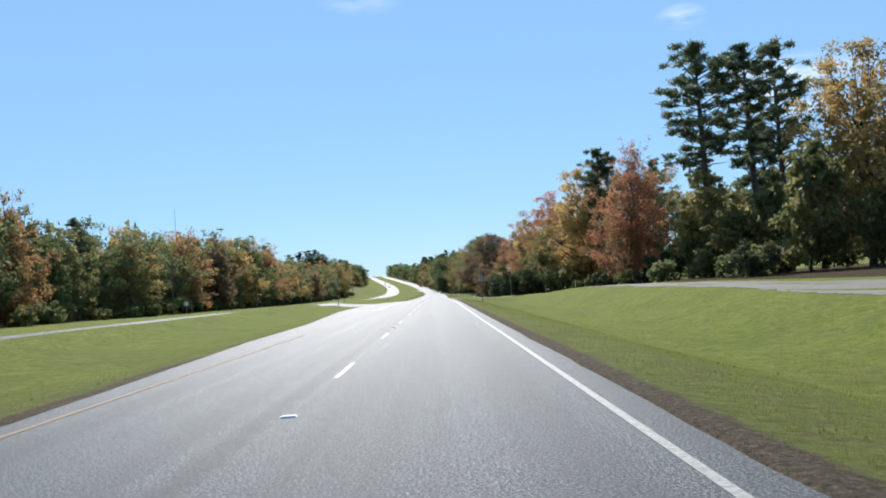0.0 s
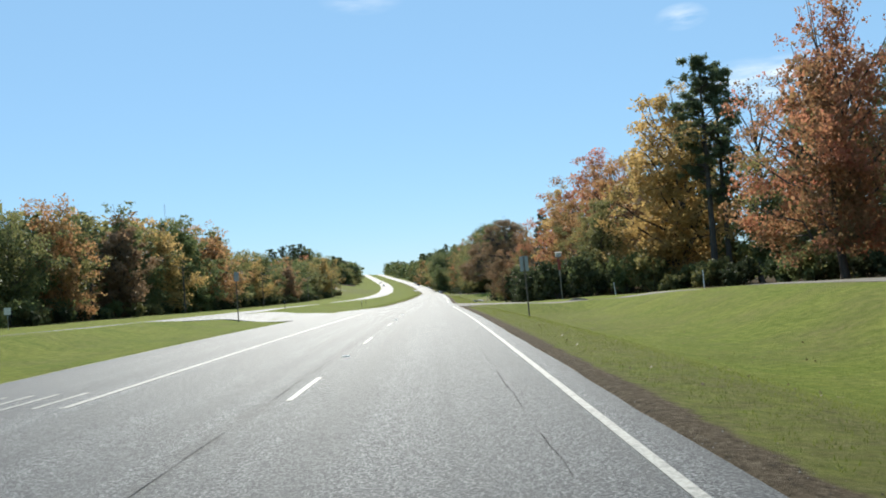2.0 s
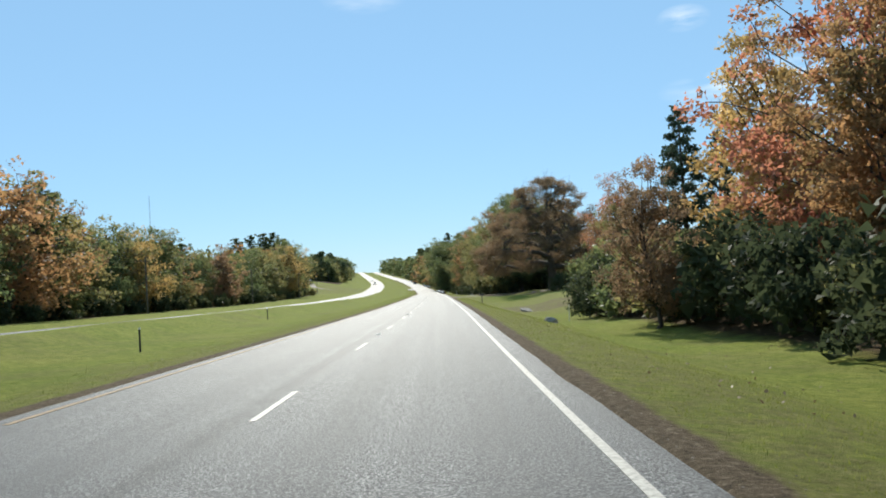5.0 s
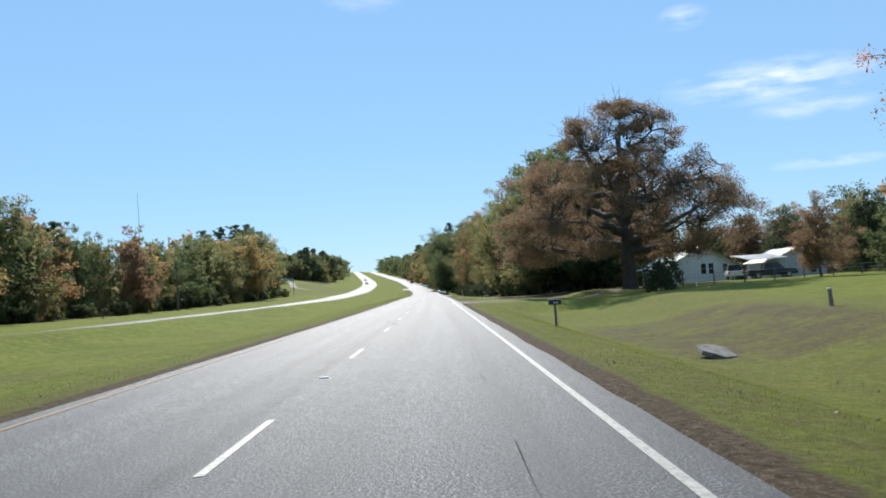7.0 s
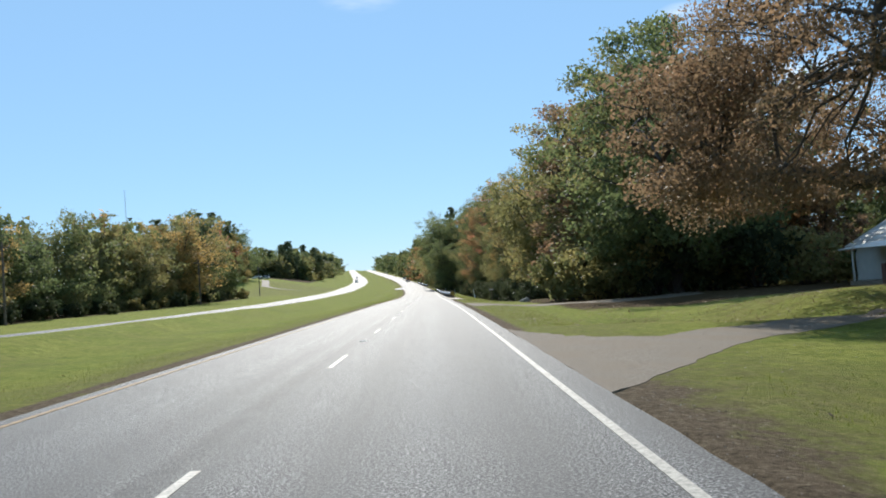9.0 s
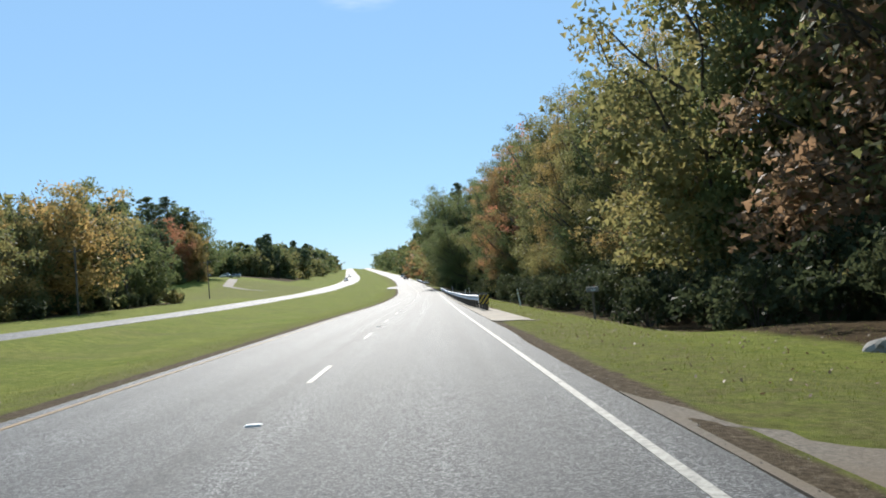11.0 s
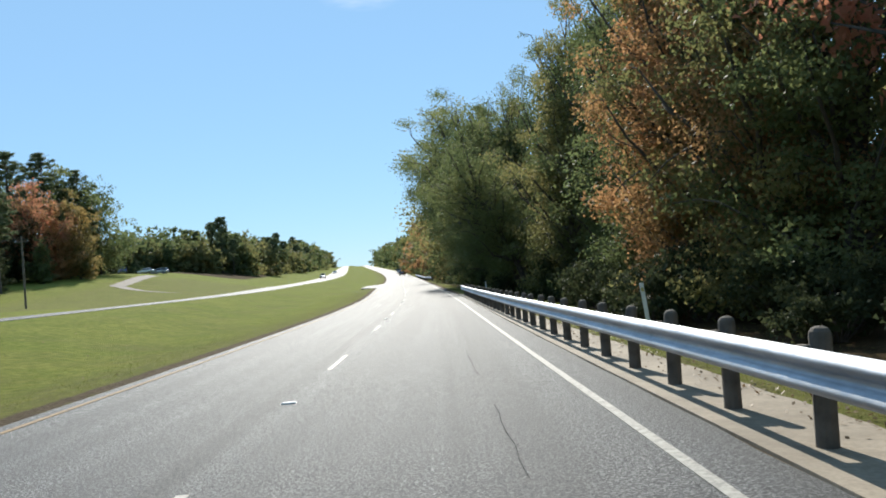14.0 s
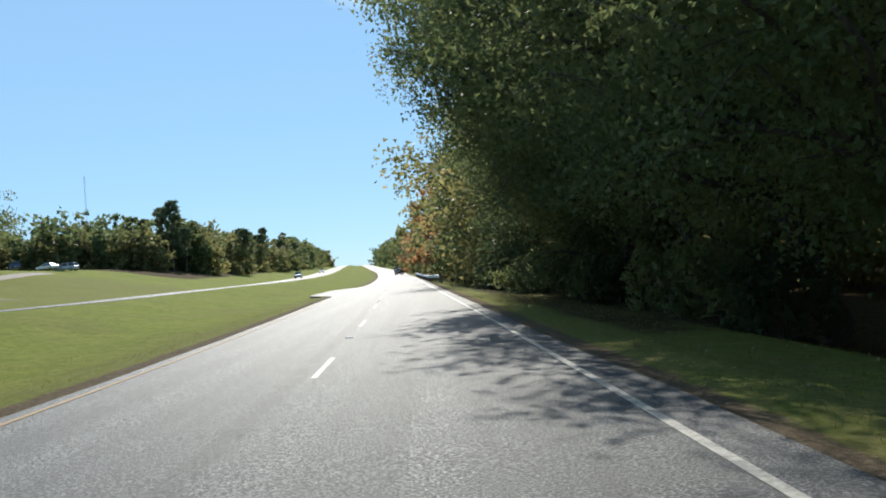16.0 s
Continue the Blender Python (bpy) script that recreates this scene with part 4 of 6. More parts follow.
def oak(seed, high, wide, count, size):
    """Arms that fork twice, with twig clumps filling a broad skirt and a narrower open top."""
    rng = np.random.default_rng(seed)
    paths = [[(np.array([0.0, 0, -0.6]), 1.2), (np.array([0.0, 0, 0.5]), 0.92), (np.array([0.05, 0, 2.5]), 0.80), (np.array([0.0, 0.1, 4.6]), 0.80), (np.array([0.1, 0.0, 6.4]), 0.64),
              (np.array([0.3, 0.2, 9.5]), 0.58), (np.array([-0.3, 0.1, 13.5]), 0.38), (np.array([0.2, 0, high - 2.0]), 0.08)]]
    joints = []

    def shell(z):
        """Reach of the crown at a height."""
        f = z / high
        return wide * float(np.interp(f, [0.14, 0.25, 0.42, 0.56, 0.66, 0.80, 0.92, 1.0], [0.72, 0.98, 1.02, 0.93, 0.70, 0.54, 0.38, 0.06]))
    arms = 17
    for i in range(arms):
        ang = i * 2.4 + rng.normal() * 0.2
        up = (i + 0.5) / arms
        tip_z = 5.0 + (high - 6.5) * up ** 1.25
        reach = 0.90 * shell(tip_z)
        end = np.array([math.cos(ang) * reach, math.sin(ang) * reach, tip_z])
        start = np.array([0.2 * math.cos(ang), 0.2 * math.sin(ang), 4.0 + (high * 0.42) * up])
        knee = start + (end - start) * np.array([0.36, 0.36, 0.42 + 0.20 * rng.random() + 0.18 * up]) + rng.normal(size=3) * 0.6
        arm, steps = [], 8
        for s in range(steps + 1):
            q = s / steps
            at = (1 - q) ** 2 * start + 2 * q * (1 - q) * knee + q * q * end
            if 0 < s < steps:
                at = at + rng.normal(size=3) * (0.25 + 0.45 * q)
            arm.append((at, (0.60 - 0.28 * up) * (1 - q) ** 0.95 + 0.024))
        paths.append(arm)
        joints += [p for p, _ in arm[2:]]
    joints += [p for p, _ in paths[0][4:]]
    cent, rad = [], []
    while len(cent) < 400:
        z = high * (0.17 + 0.82 * rng.random())
        a, r = rng.random() * 6.28, shell(z) * (0.30 + 0.70 * math.sqrt(rng.random()))
        c = np.array([math.cos(a) * r, math.sin(a) * r, z])
        near = min(joints, key=lambda p: np.linalg.norm(p - c) + 0.6 * max(0.0, p[2] - c[2]))
        if np.linalg.norm(near - c) > 5.5 or noise.noise((c[0] * 0.2, c[1] * 0.2, c[2] * 0.2 + seed)) < -0.50 or noise.noise((c[0] * 0.45, c[1] * 0.45, c[2] * 0.45)) < -0.55 + 0.42 * float(ease(z / high, 0.55, 0.75)):
            continue
        paths.append(limb(near, c, 0.085, 0.018, rng, 0.10, 4))
        for k2 in range(3):
            paths.append(limb(near + (c - near) * (0.35 + 0.2 * k2), c + rng.normal(size=3) * 0.8, 0.035, 0.01, rng, 0.1, 2))
        cent.append(c)
        rr = (0.75 + 0.75 * rng.random()) * (1 - 0.25 * float(ease(z / high, 0.55, 0.8)))
        rad.append((rr * 1.15, rr * 1.15, rr * 0.8))
    v, f2 = tubes(paths, 6)
    return raw("trunk", v, f2), leaves("crown", cent, rad, count, size, rng, 1.0, 0.2, 0.2)


KINDS["oak"], NATURAL["oak"], SHAPE_WORDS["oak"] = [oak(8, 21.5, 14.3, 165000, 0.145)], 21.5, ("oak_tree", "huge spreading oak with a thick trunk and")
tree("oak", 21.3, 318.8, 20.7, "brown", 1.02)

# right-hand woods from the second driveway on
wood([(23.5, 356, 18.5, 402, 6.5, 21.5, 24.5, (O, G, O, B, O, G), ("near",), 1.2), (16.8, 406, 16.0, 440, 5.2, 18.5, 21.5, (O, Y, O, G, O, G), ("wall",), 0.8), (15.6, 446, 14.8, 468, 5.4, 21.0, 24.0, (O, G, O, O), ("wall",), 0.6),
      (14.4, 474, 12.9, 524, 5.6, 22.0, 25.5, (G, O, G, O), ("wall",), 0.7), (9.6, 548, 9.0, 572, 8.0, 20, 23, (O, G), ("wall",), 0.5), (9.6, 574, 9.8, 625, 6, 18, 22, (O, G, G, O), ("mid",), 0.8),
      (30, 366, 27.5, 432, 10, 19, 23, (OR, O, O, G, O), ("mid",), 2.0), (25.5, 438, 24.5, 486, 10, 21, 25, (O, OR, O), ("mid",), 1.0), (22, 494, 20, 560, 11, 20, 25, (O, G, O), ("mid",), 1.0)])
wood([(26, 565, 24, 640, 12, 18, 22, (OR, Y, O, G, O), ("broad", "tall"), 2.0), (40, 440, 38, 620, 14, 18, 22, (G, O, G), ("far",), 3.0)])
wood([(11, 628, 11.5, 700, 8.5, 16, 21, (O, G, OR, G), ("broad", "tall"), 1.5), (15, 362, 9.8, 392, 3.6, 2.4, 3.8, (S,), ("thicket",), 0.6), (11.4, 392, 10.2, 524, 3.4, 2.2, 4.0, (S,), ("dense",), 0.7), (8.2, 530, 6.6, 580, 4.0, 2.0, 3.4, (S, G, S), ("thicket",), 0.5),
      (13, 700, 14, 1000, 11, 16, 21, (G, O, OR, G), ("far",), 2.0), (22, 640, 24, 1000, 15, 20, 24, (G, G, O), ("far", "farpine"), 3.0), (16, 1000, 26, 1750, 20, 15, 21, (G, O, G), ("far",), 4.0)])
for u, y, h, turn in ((8.7, 525.0, 15.0, 0.15), (9.0, 532.0, 15.5, -0.1), (9.4, 541.0, 15.0, 0.0), (9.2, 549.0, 17.0, 0.1), (9.6, 557.0, 17.5, -0.1), (11.6, 545.0, 22.0, 0.05), (12.2, 552.5, 24.0, -0.08)):
    tree("lean", float(u + bend(y)), y, h, "green", 1.0, None, "", turn)
for x, y, h in ((7.0, 580, 27.5), (12, 584, 27), (13, 600, 26)):
    tree("pine", x, y, h, "needle", 0.9)
for u, y, h in ((9.8, 553, 21.0), (12.4, 544, 25.0)):
    tree("wall", float(u + bend(y)), y, h, "green", 0.9)
tree("wall", 11.2, 488, 23.5, "orange", 1.0, 1)
tree("wall", 12.4, 480.5, 20.5, "orange", 0.9, 2)
tree("thin", 14.6, 472, 24.5, "red", 0.8, 0)
# left-hand woods: the front row follows one uneven skyline
LEFT_TOP = ([90, 110, 135, 163, 195, 212, 235, 275, 291, 297, 335, 343, 357, 372, 390, 418, 432, 456, 469, 481, 502, 512, 524, 538, 550, 575],
            [16, 17, 16, 15, 16.5, 18.5, 20, 20.5, 19, 14.5, 16, 13, 16, 16, 13.5, 15, 16.5, 14.5, 18, 20, 20, 18.5, 16, 19, 21, 19])
step_tones = (G, O, G, OR, O, G, O, B, G, O, Y, G)
y, i = 92.0, 0
while y < 528:
    tall = float(np.interp(y, *LEFT_TOP))
    lone = i % 11 == 7 or y > 480 and i % 3 == 0
    tree("pine" if lone else "mid", float(-57 + RNG.normal() * 1.5 + bend(y)), y, (tall + 1.3 * RNG.normal() - 0.2), "needle" if lone else "green" if y > 494 else (Y, O)[i % 2] if y > 456 else step_tones[i % 12], 0.85 + 0.4 * RNG.random())
    y += 5.0 + 3.5 * RNG.random()
    i += 1
y = 95.0
while y < 528:
    far_tree("far", float(-69 + RNG.normal() * 3 + bend(y)), y, float(np.interp(y, *LEFT_TOP)) + RNG.normal() * 1.2, (G, O, G, OR, O)[int(RNG.integers(5))], 0.8)
    y += 9.0
wood([(-52, 85, -53, 530, 5.0, 2.0, 3.6, (S, S, O, G), ("shrub",), 1.5), (-66, 562, -79, 606, 5, 9, 13, (G, G, O, S), ("mid",), 1.5), (-84, 560, -104, 640, 9, 18, 21, (G, G, O), ("far",), 3.0)])
wood([(-120, 668, -112, 752, 7, 9, 13, (O, G, O, O), ("far",), 2.0), (-114, 752, -66, 744, 6, 10, 13, (O, G, O, O), ("far",), 2.0), (-125, 768, -52, 764, 3.5, 13, 16, (G, G, O), ("far",), 1.5), (-122, 740, -62, 738, 2.5, 8.5, 12, (O, G, O, O, G), ("far",), 1.5), (-130, 640, -138, 760, 11, 14, 17, (G, O, OR), ("far",), 4.0), (-150, 660, -150, 900, 14, 12, 17, (G, O), ("far",), 6.0)])
wood([(-58, 748, -50, 1000, 8, 11, 14, (G, O, O, G), ("far", "far", "farpine"), 3.0), (-72, 760, -64, 1000, 12, 13, 17, (G, G, O), ("far", "farpine"), 4.0), (-88, 725, -80, 1000, 18, 14, 18, (G, G, O), ("far",), 4.0),
      (-52, 1000, -50, 1700, 19, 15, 20, (G, O, G), ("far",), 4.0), (-72, 1000, -70, 1700, 25, 18, 23, (G, G), ("far", "farpine"), 6.0)])
for x, y, h, tone, w in ((-84.5, 625, 20.5, "red", 0.85), (-78.5, 631, 19.0, "yellow", 0.85), (-81, 627, 15, "orange", 0.8), (-82, 634, 11, "olive", 1.0), (-92, 626, 18, "green", 1.0), (-98, 618, 19, "green", 1.1), (-84, 650, 14, "olive", 1.0), (-104, 612, 18, "green", 1.1),
                         (-98, 640, 22, "green", 1.1), (-92.5, 645, 25, "green", 1.0), (-87.5, 648, 25.5, "green", 0.95), (-83, 652, 23, "green", 0.9), (-95, 629, 19, "green", 1.0), (-102, 634, 21, "green", 1.2),
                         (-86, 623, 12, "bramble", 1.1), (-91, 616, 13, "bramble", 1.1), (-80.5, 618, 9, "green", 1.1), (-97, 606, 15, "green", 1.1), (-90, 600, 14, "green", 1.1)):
    tree("mid", x, y, h, tone, w)
for x, y, h in ((-90, 641, 28), (-94.5, 634, 28), (-85.5, 649, 24.5), (-100, 626, 27), (-106, 620, 26), (-79, 598, 20), (-84, 592, 21)):
    tree("pine", x, y, h, "needle", 1.3)
# low trees behind the farmhouse
for x, y, h, tone in ((30.5, 372, 11.5, "olive"), (35.5, 367, 11.0, "brown"), (40.5, 372, 11.0, "green"), (45.5, 366, 10.5, "green"), (51, 362, 10.5, "brown"), (38, 380, 12.5, "olive"), (48, 379, 12.0, "green")):
    tree("mid", x, y, h, tone, 1.1)
tree("farpine", -80, 757, 20, "needle", 0.9)
tree("farpine", -84, 761, 18, "needle", 0.9)
join_far("distant_woods", "distant mixed autumn woods along both sides of the road")

# ---- small builders ----


def box(bm, x0, x1, y0, y1, z0, z1, m=None):
    vs = [bm.verts.new(m @ Vector(c) if m else c) for c in ((x0, y0, z0), (x1, y0, z0), (x1, y1, z0), (x0, y1, z0), (x0, y0, z1), (x1, y0, z1), (x1, y1, z1), (x0, y1, z1))]
    for f in ((3, 2, 1, 0), (4, 5, 6, 7), (0, 1, 5, 4), (1, 2, 6, 5), (2, 3, 7, 6), (3, 0, 4, 7)):
        bm.faces.new([vs[i] for i in f])
    return bm


def block(x0, x1, y0, y1, z0, z1, bevel=0.01, m=None):
    bm = box(bmesh.new(), x0, x1, y0, y1, z0, z1, m)
    if bevel:
        bmesh.ops.bevel(bm, geom=bm.edges[:], offset=bevel, segments=1, affect="EDGES")
    return bm


def rod(r0, r1, z0, z1, sides=10, x=0.0, y=0.0, tip=0.0):
    bm = bmesh.new()
    rings = []
    for r, zz in ((r0, z0), (r1, z1 - tip), (r1 * 0.93, z1 - 0.55 * tip), (r1 * 0.72, z1 - 0.2 * tip), (r1 * 0.35, z1)) if tip > 0.05 else ((r0, z0), (r1, z1 - tip), (r1 * 0.72, z1)):
        rings.append([bm.verts.new((x + r * math.cos(i * 2 * math.pi / sides), y + r * math.sin(i * 2 * math.pi / sides), zz)) for i in range(sides)])
    for a, b in zip(rings, rings[1:]):
        for i in range(sides):
            bm.faces.new((a[i], a[(i + 1) % sides], b[(i + 1) % sides], b[i]))
    bm.faces.new(rings[-1])
    bm.faces.new(rings[0][::-1])
    return bm


def poly(bm, pts):
    return bm.faces.new([bm.verts.new(p) for p in pts])


def slab(points, thick):
    """A plate from a planar outline, given its thickness along the outline's normal."""
    bm = bmesh.new()
    f = poly(bm, points)
    f.normal_update()
    n = f.normal.copy()
    out = bmesh.ops.extrude_face_region(bm, geom=[f])
    bmesh.ops.translate(bm, verts=[v for v in out["geom"] if isinstance(v, bmesh.types.BMVert)], vec=-n * thick)
    bmesh.ops.recalc_face_normals(bm, faces=bm.faces)
    return bm


def stand(name, x, y, label, category, group="", turn=0.0, z=None, kind=""):
    root = new(name)
    root.empty_display_size = 0.3
    root.location = (x, y, float(ground(x, y)) if z is None else z)
    root.rotation_euler = (0, 0, radians(turn))
    return tagged(root, label, category, group, kind)


# ---- guardrails ----
WAVE = [(0.0, 0.155), (0.035, 0.135), (0.08, 0.105), (0.083, 0.075), (0.03, 0.03), (0.0, 0.0), (0.03, -0.03), (0.083, -0.075), (0.08, -0.105), (0.035, -0.135), (0.0, -0.155)]


def rail_u(y, y0, flare):
    return 2.46 - 0.12 * float(ease(y, 445, 500)) + flare * (1 - ease(y, y0, y0 + 15)) ** 1.5


def guardrail(y0, y1, flare, end_board):
    x0 = float(bend(y0) + rail_u(y0, y0, flare))
    root = stand("guardrail", x0, y0, "galvanised steel beam guardrail on dark timber posts", "guardrail")
    base = Matrix.Translation(root.location).inverted()

    def at(y):
        u = float(rail_u(y, y0, flare))
        return Vector((u + float(bend(y)), y, float(rise(y)))), u
    ys = np.arange(y0, y1 + 0.01, 1.905)
    # steel beam in lengths that overlap
    for first in range(0, len(ys) - 1, 2):
        seg = ys[first:first + 3]
        if len(seg) < 2:
            continue
        bm = bmesh.new()
        rows = []
        for j, y in enumerate(np.linspace(seg[0] - 0.05, seg[-1] + 0.05, 5)):
            c, _ = at(float(y))
            proud = 0.004 if first % 4 == 0 else 0.0
            rows.append([bm.verts.new(base @ (c + Vector((-0.02 - a - proud, 0, 0.60 + b)))) for a, b in WAVE])
        back = [[bm.verts.new(v.co + Vector((0.006, 0, 0))) for v in row] for row in rows]
        for grid, flip in ((rows, False), (back, True)):
            for a, b in zip(grid, grid[1:]):
                for i in range(len(WAVE) - 1):
                    q = (a[i], a[i + 1], b[i + 1], b[i])
                    bm.faces.new(q[::-1] if flip else q)
        for i in (0, -1):
            for a, b, c2, d2 in ((rows[k2][i], rows[k2 + 1][i], back[k2 + 1][i], back[k2][i]) for k2 in range(len(rows) - 1)):
                bm.faces.new((a, b, c2, d2))
        ob = part("beam", bm, STEEL, root)
        ob.data.shade_smooth()
    post_me = None
    for y in ys:
        c, u = at(float(y))
        ground_z0 = float(rise(y) + land(u + 0.2, y))
        if post_me is None:
            post_me = part("post", rod(0.084, 0.080, -0.5, 0.91, 12, tip=0.07), WOODPOST, root)
            ob = post_me
        else:
            ob = new("post", post_me.data)
            ob.parent = root
        ob.location = base @ Vector((c.x + 0.20, y, ground_z0))
        ob.rotation_euler = (0.03 * math.sin(y), 0.02 * math.cos(y * 2.1), y)
        part("blockout", block(-0.02, 0.13, -0.06, 0.06, 0.44, 0.74, 0.006, base @ Matrix.Translation((c.x, y, c.z)) ), WOODPOST, root)
    if end_board:
        c, u = at(float(y0))
        m = base @ Matrix.Translation((c.x - 0.02, y0 - 0.22, c.z))
        part("end_shoe", block(-0.17, -0.02, 0.0, 0.75, 0.37, 0.80, 0.02, m), STEEL, root)
        head = part("impact_head", block(-0.17, 0.36, -0.06, 0.02, 0.30, 0.82, 0.015, m), BLACK, root, "black and yellow striped end plate")
        # slanting yellow bars on the plate
        for s in (-0.34, -0.12, 0.10, 0.32):
            pts = []
            for px2, pz2 in ((s, 0.0), (s + 0.11, 0.0), (s + 0.11 + 0.36, 0.48), (s + 0.36, 0.48)):
                pts.append((px2, pz2))
            clipped = clip_box(pts, 0.012, 0.518, 0.0, 0.48)
            if len(clipped) > 2:
                ob = part("stripe", slab([m @ Vector((-0.165 + a, -0.066, 0.32 + b)) for a, b in clipped], 0.004), SIGN_YELLOW, head)
    return root


def clip_box(pts, x0, x1, y0, y1):
    """An outline cut down to a rectangle."""
    for axis, lim, keep in ((0, x0, 1), (0, x1, -1), (1, y0, 1), (1, y1, -1)):
        out = []
        for p, q in zip(pts, pts[1:] + pts[:1]):
            a, b = (p[axis] - lim) * keep, (q[axis] - lim) * keep
            if a >= 0:
                out.append(p)
            if a * b < 0:
                f = a / (a - b)
                out.append(tuple(p[i] + (q[i] - p[i]) * f for i in (0, 1)))
        pts = out
        if not pts:
            break
    return pts


guardrail(396.8, 512.3, 0.32, True)
guardrail(604.0, 690.0, 0.9, False)

# marker posts behind the rail
for x, y, h, lean in ((5.6, 415.0, 1.25, 8), (3.9, 470.0, 1.2, 5), (2.6, 448.0, 1.1, -3), (2.35, 520.5, 1.05, 3)):
    root = stand("marker_post", x, y, "pale grey flat marker post leaning beside the guardrail", "marker post", "marker posts")
    root.rotation_euler = (0, radians(-lean), 0)
    part("blade", block(-0.055, 0.055, -0.01, 0.012, -0.25, h, 0.004), SIGN_WHITE, root)
    part("reflector", block(-0.035, 0.035, -0.016, -0.011, h - 0.22, h - 0.12, 0.0), plain("reflector", (0.6, 0.5, 0.2), 0.2) if "reflector" not in bpy.data.materials else bpy.data.materials["reflector"], root)


# ---- roadside things ----
def mailbox(x, y, turn, colour, high=1.08):
    root = stand("mailbox", x, y, "dark metal rural mailbox on a thin post", "mailbox", "mailboxes", turn)
    part("post", block(-0.05, 0.05, -0.05, 0.05, -0.3, high, 0.008), WOODPOST, root)
    part("bracket", block(-0.12, 0.12, -0.26, 0.26, high, high + 0.03, 0.004), WOODPOST, root)
    bm = bmesh.new()
    prof = [(-0.10, 0.0)] + [(-0.10 * math.cos(i * math.pi / 8), 0.12 + 0.10 * math.sin(i * math.pi / 8)) for i in range(9)] + [(0.10, 0.0)]
    ra = [bm.verts.new((a, -0.27, high + 0.03 + b)) for a, b in prof]
    rb = [bm.verts.new((a, 0.27, high + 0.03 + b)) for a, b in prof]
    for i in range(len(prof)):
        j = (i + 1) % len(prof)
        bm.faces.new((ra[i], ra[j], rb[j], rb[i]))
    bm.faces.new(rb)
    bm.faces.new(ra[::-1])
    bmesh.ops.recalc_face_normals(bm, faces=bm.faces)
    part("box", bm, colour, root)
    for i in range(3):
        part("bar", block(-0.106, -0.1, -0.12 + 0.07 * i, -0.08 + 0.07 * i, high + 0.07, high + 0.13, 0.0), SIGN_WHITE, root, "pale bar on the side")
    part("flag", block(0.102, 0.108, -0.1, -0.06, high + 0.1, high + 0.32, 0.0), RUST_RED, root, "small red flag")
    return root


mailbox(5.1, 262.0, 90, BLACK, 0.93)
mailbox(6.5, 390.0, 80, GREYWOOD, 1.2)
mailbox(-45.0, 340.0, 90, BLACK)


def birdhouse(x, y):
    root = stand("birdhouse_pole", x, y, "weathered birdhouse on a tall pole with faded red wrap", "birdhouse")
    root.rotation_euler = (0, radians(-1.0), 0)
    part("pole", rod(0.055, 0.045, -0.4, 4.4, 8), GREYWOOD, root)
    part("red_wrap", rod(0.15, 0.15, 3.05, 4.15, 8), RUST_RED, root, "faded red metal sleeve")
    part("grey_wrap", rod(0.10, 0.10, 2.45, 3.0, 8), GREYWOOD, root)
    part("floor_board", block(-0.34, 0.34, -0.30, 0.30, 4.38, 4.44, 0.01), GREYWOOD, root)
    house = part("box", block(-0.27, 0.27, -0.24, 0.24, 4.44, 4.80, 0.01), SIGN_WHITE, root, "white wooden nesting box")
    for s in (-0.16, 0.0, 0.16):
        part("hole", block(s - 0.045, s + 0.045, -0.252, -0.238, 4.52, 4.64, 0.01), BLACK, house)
    part("roof", slab([(-0.36, -0.34, 4.80), (0.36, -0.34, 4.80), (0.36, 0.34, 4.93), (-0.36, 0.34, 4.93)], 0.03), GREYWOOD, root)


birdhouse(12.8, 152.2)


def short_post(x, y, h, r, mat, label, lean=0.0):
    root = stand("post", x, y, label, "post", "short posts")
    root.rotation_euler = (0, radians(lean), 0)
    part("shaft", rod(r, r * 0.92, -0.3, h, 9, tip=0.02), mat, root)
    part("cap", rod(r * 1.06, r * 1.0, h - 0.06, h + 0.012, 9, tip=0.01), SIGN_WHITE, root)


short_post(20.9, 131.0, 1.5, 0.04, SIGN_WHITE, "thin white stake beside the pale lane", 0)
short_post(20.0, 160.2, 1.45, 0.05, SIGN_WHITE, "thin white roadside post in the grass", -6)
short_post(9.0, 220.6, 1.1, 0.03, SIGN_WHITE, "thin pale marker stake at the thicket's edge", 2)
short_post(17.8, 263.3, 0.78, 0.10, GREYWOOD, "short grey post standing in the yard", -3)
short_post(24.6, 305.6, 1.5, 0.05, SIGN_WHITE, "thin white post by the bushes", 0)


SIGN_BACK = plain("sign_back", (0.36, 0.37, 0.35), 0.5, 0.1, 0.2)


def sign(x, y, z_panel, w, h, label, tall):
    root = stand("road_sign", x, y, label, "sign", "road signs")
    part("post", block(-0.03, 0.03, -0.02, 0.02, -0.3, tall, 0.004), STEEL, root)
    part("panel", block(-w / 2, w / 2, -0.035, -0.022, z_panel, z_panel + h, 0.004), SIGN_WHITE, root)
    return root


s2 = stand("road_sign", 6.0, 120.9, "back of a tall pale metal road sign on a dark post", "sign", "road signs")
s2.rotation_euler = (0, radians(-1.5), radians(4))
part("post", block(-0.045, 0.045, -0.09, -0.014, -0.4, 3.95, 0.006), WOODPOST, s2)
part("panel", block(-0.29, 0.29, -0.012, 0.0, 2.98, 3.98, 0.012), SIGN_BACK, s2)
for zz in (3.2, 3.75):
    part("bolt", block(-0.02, 0.02, -0.1, -0.09, zz, zz + 0.04, 0.005), STEEL, s2)
sign(-46.2, 156.4, 1.6, 0.75, 0.75, "white square sign on a steel post", 2.35)
s1 = stand("road_sign", -15.5, 130.6, "tall narrow road sign seen edge-on beside the median crossing", "sign", "road signs", 74)
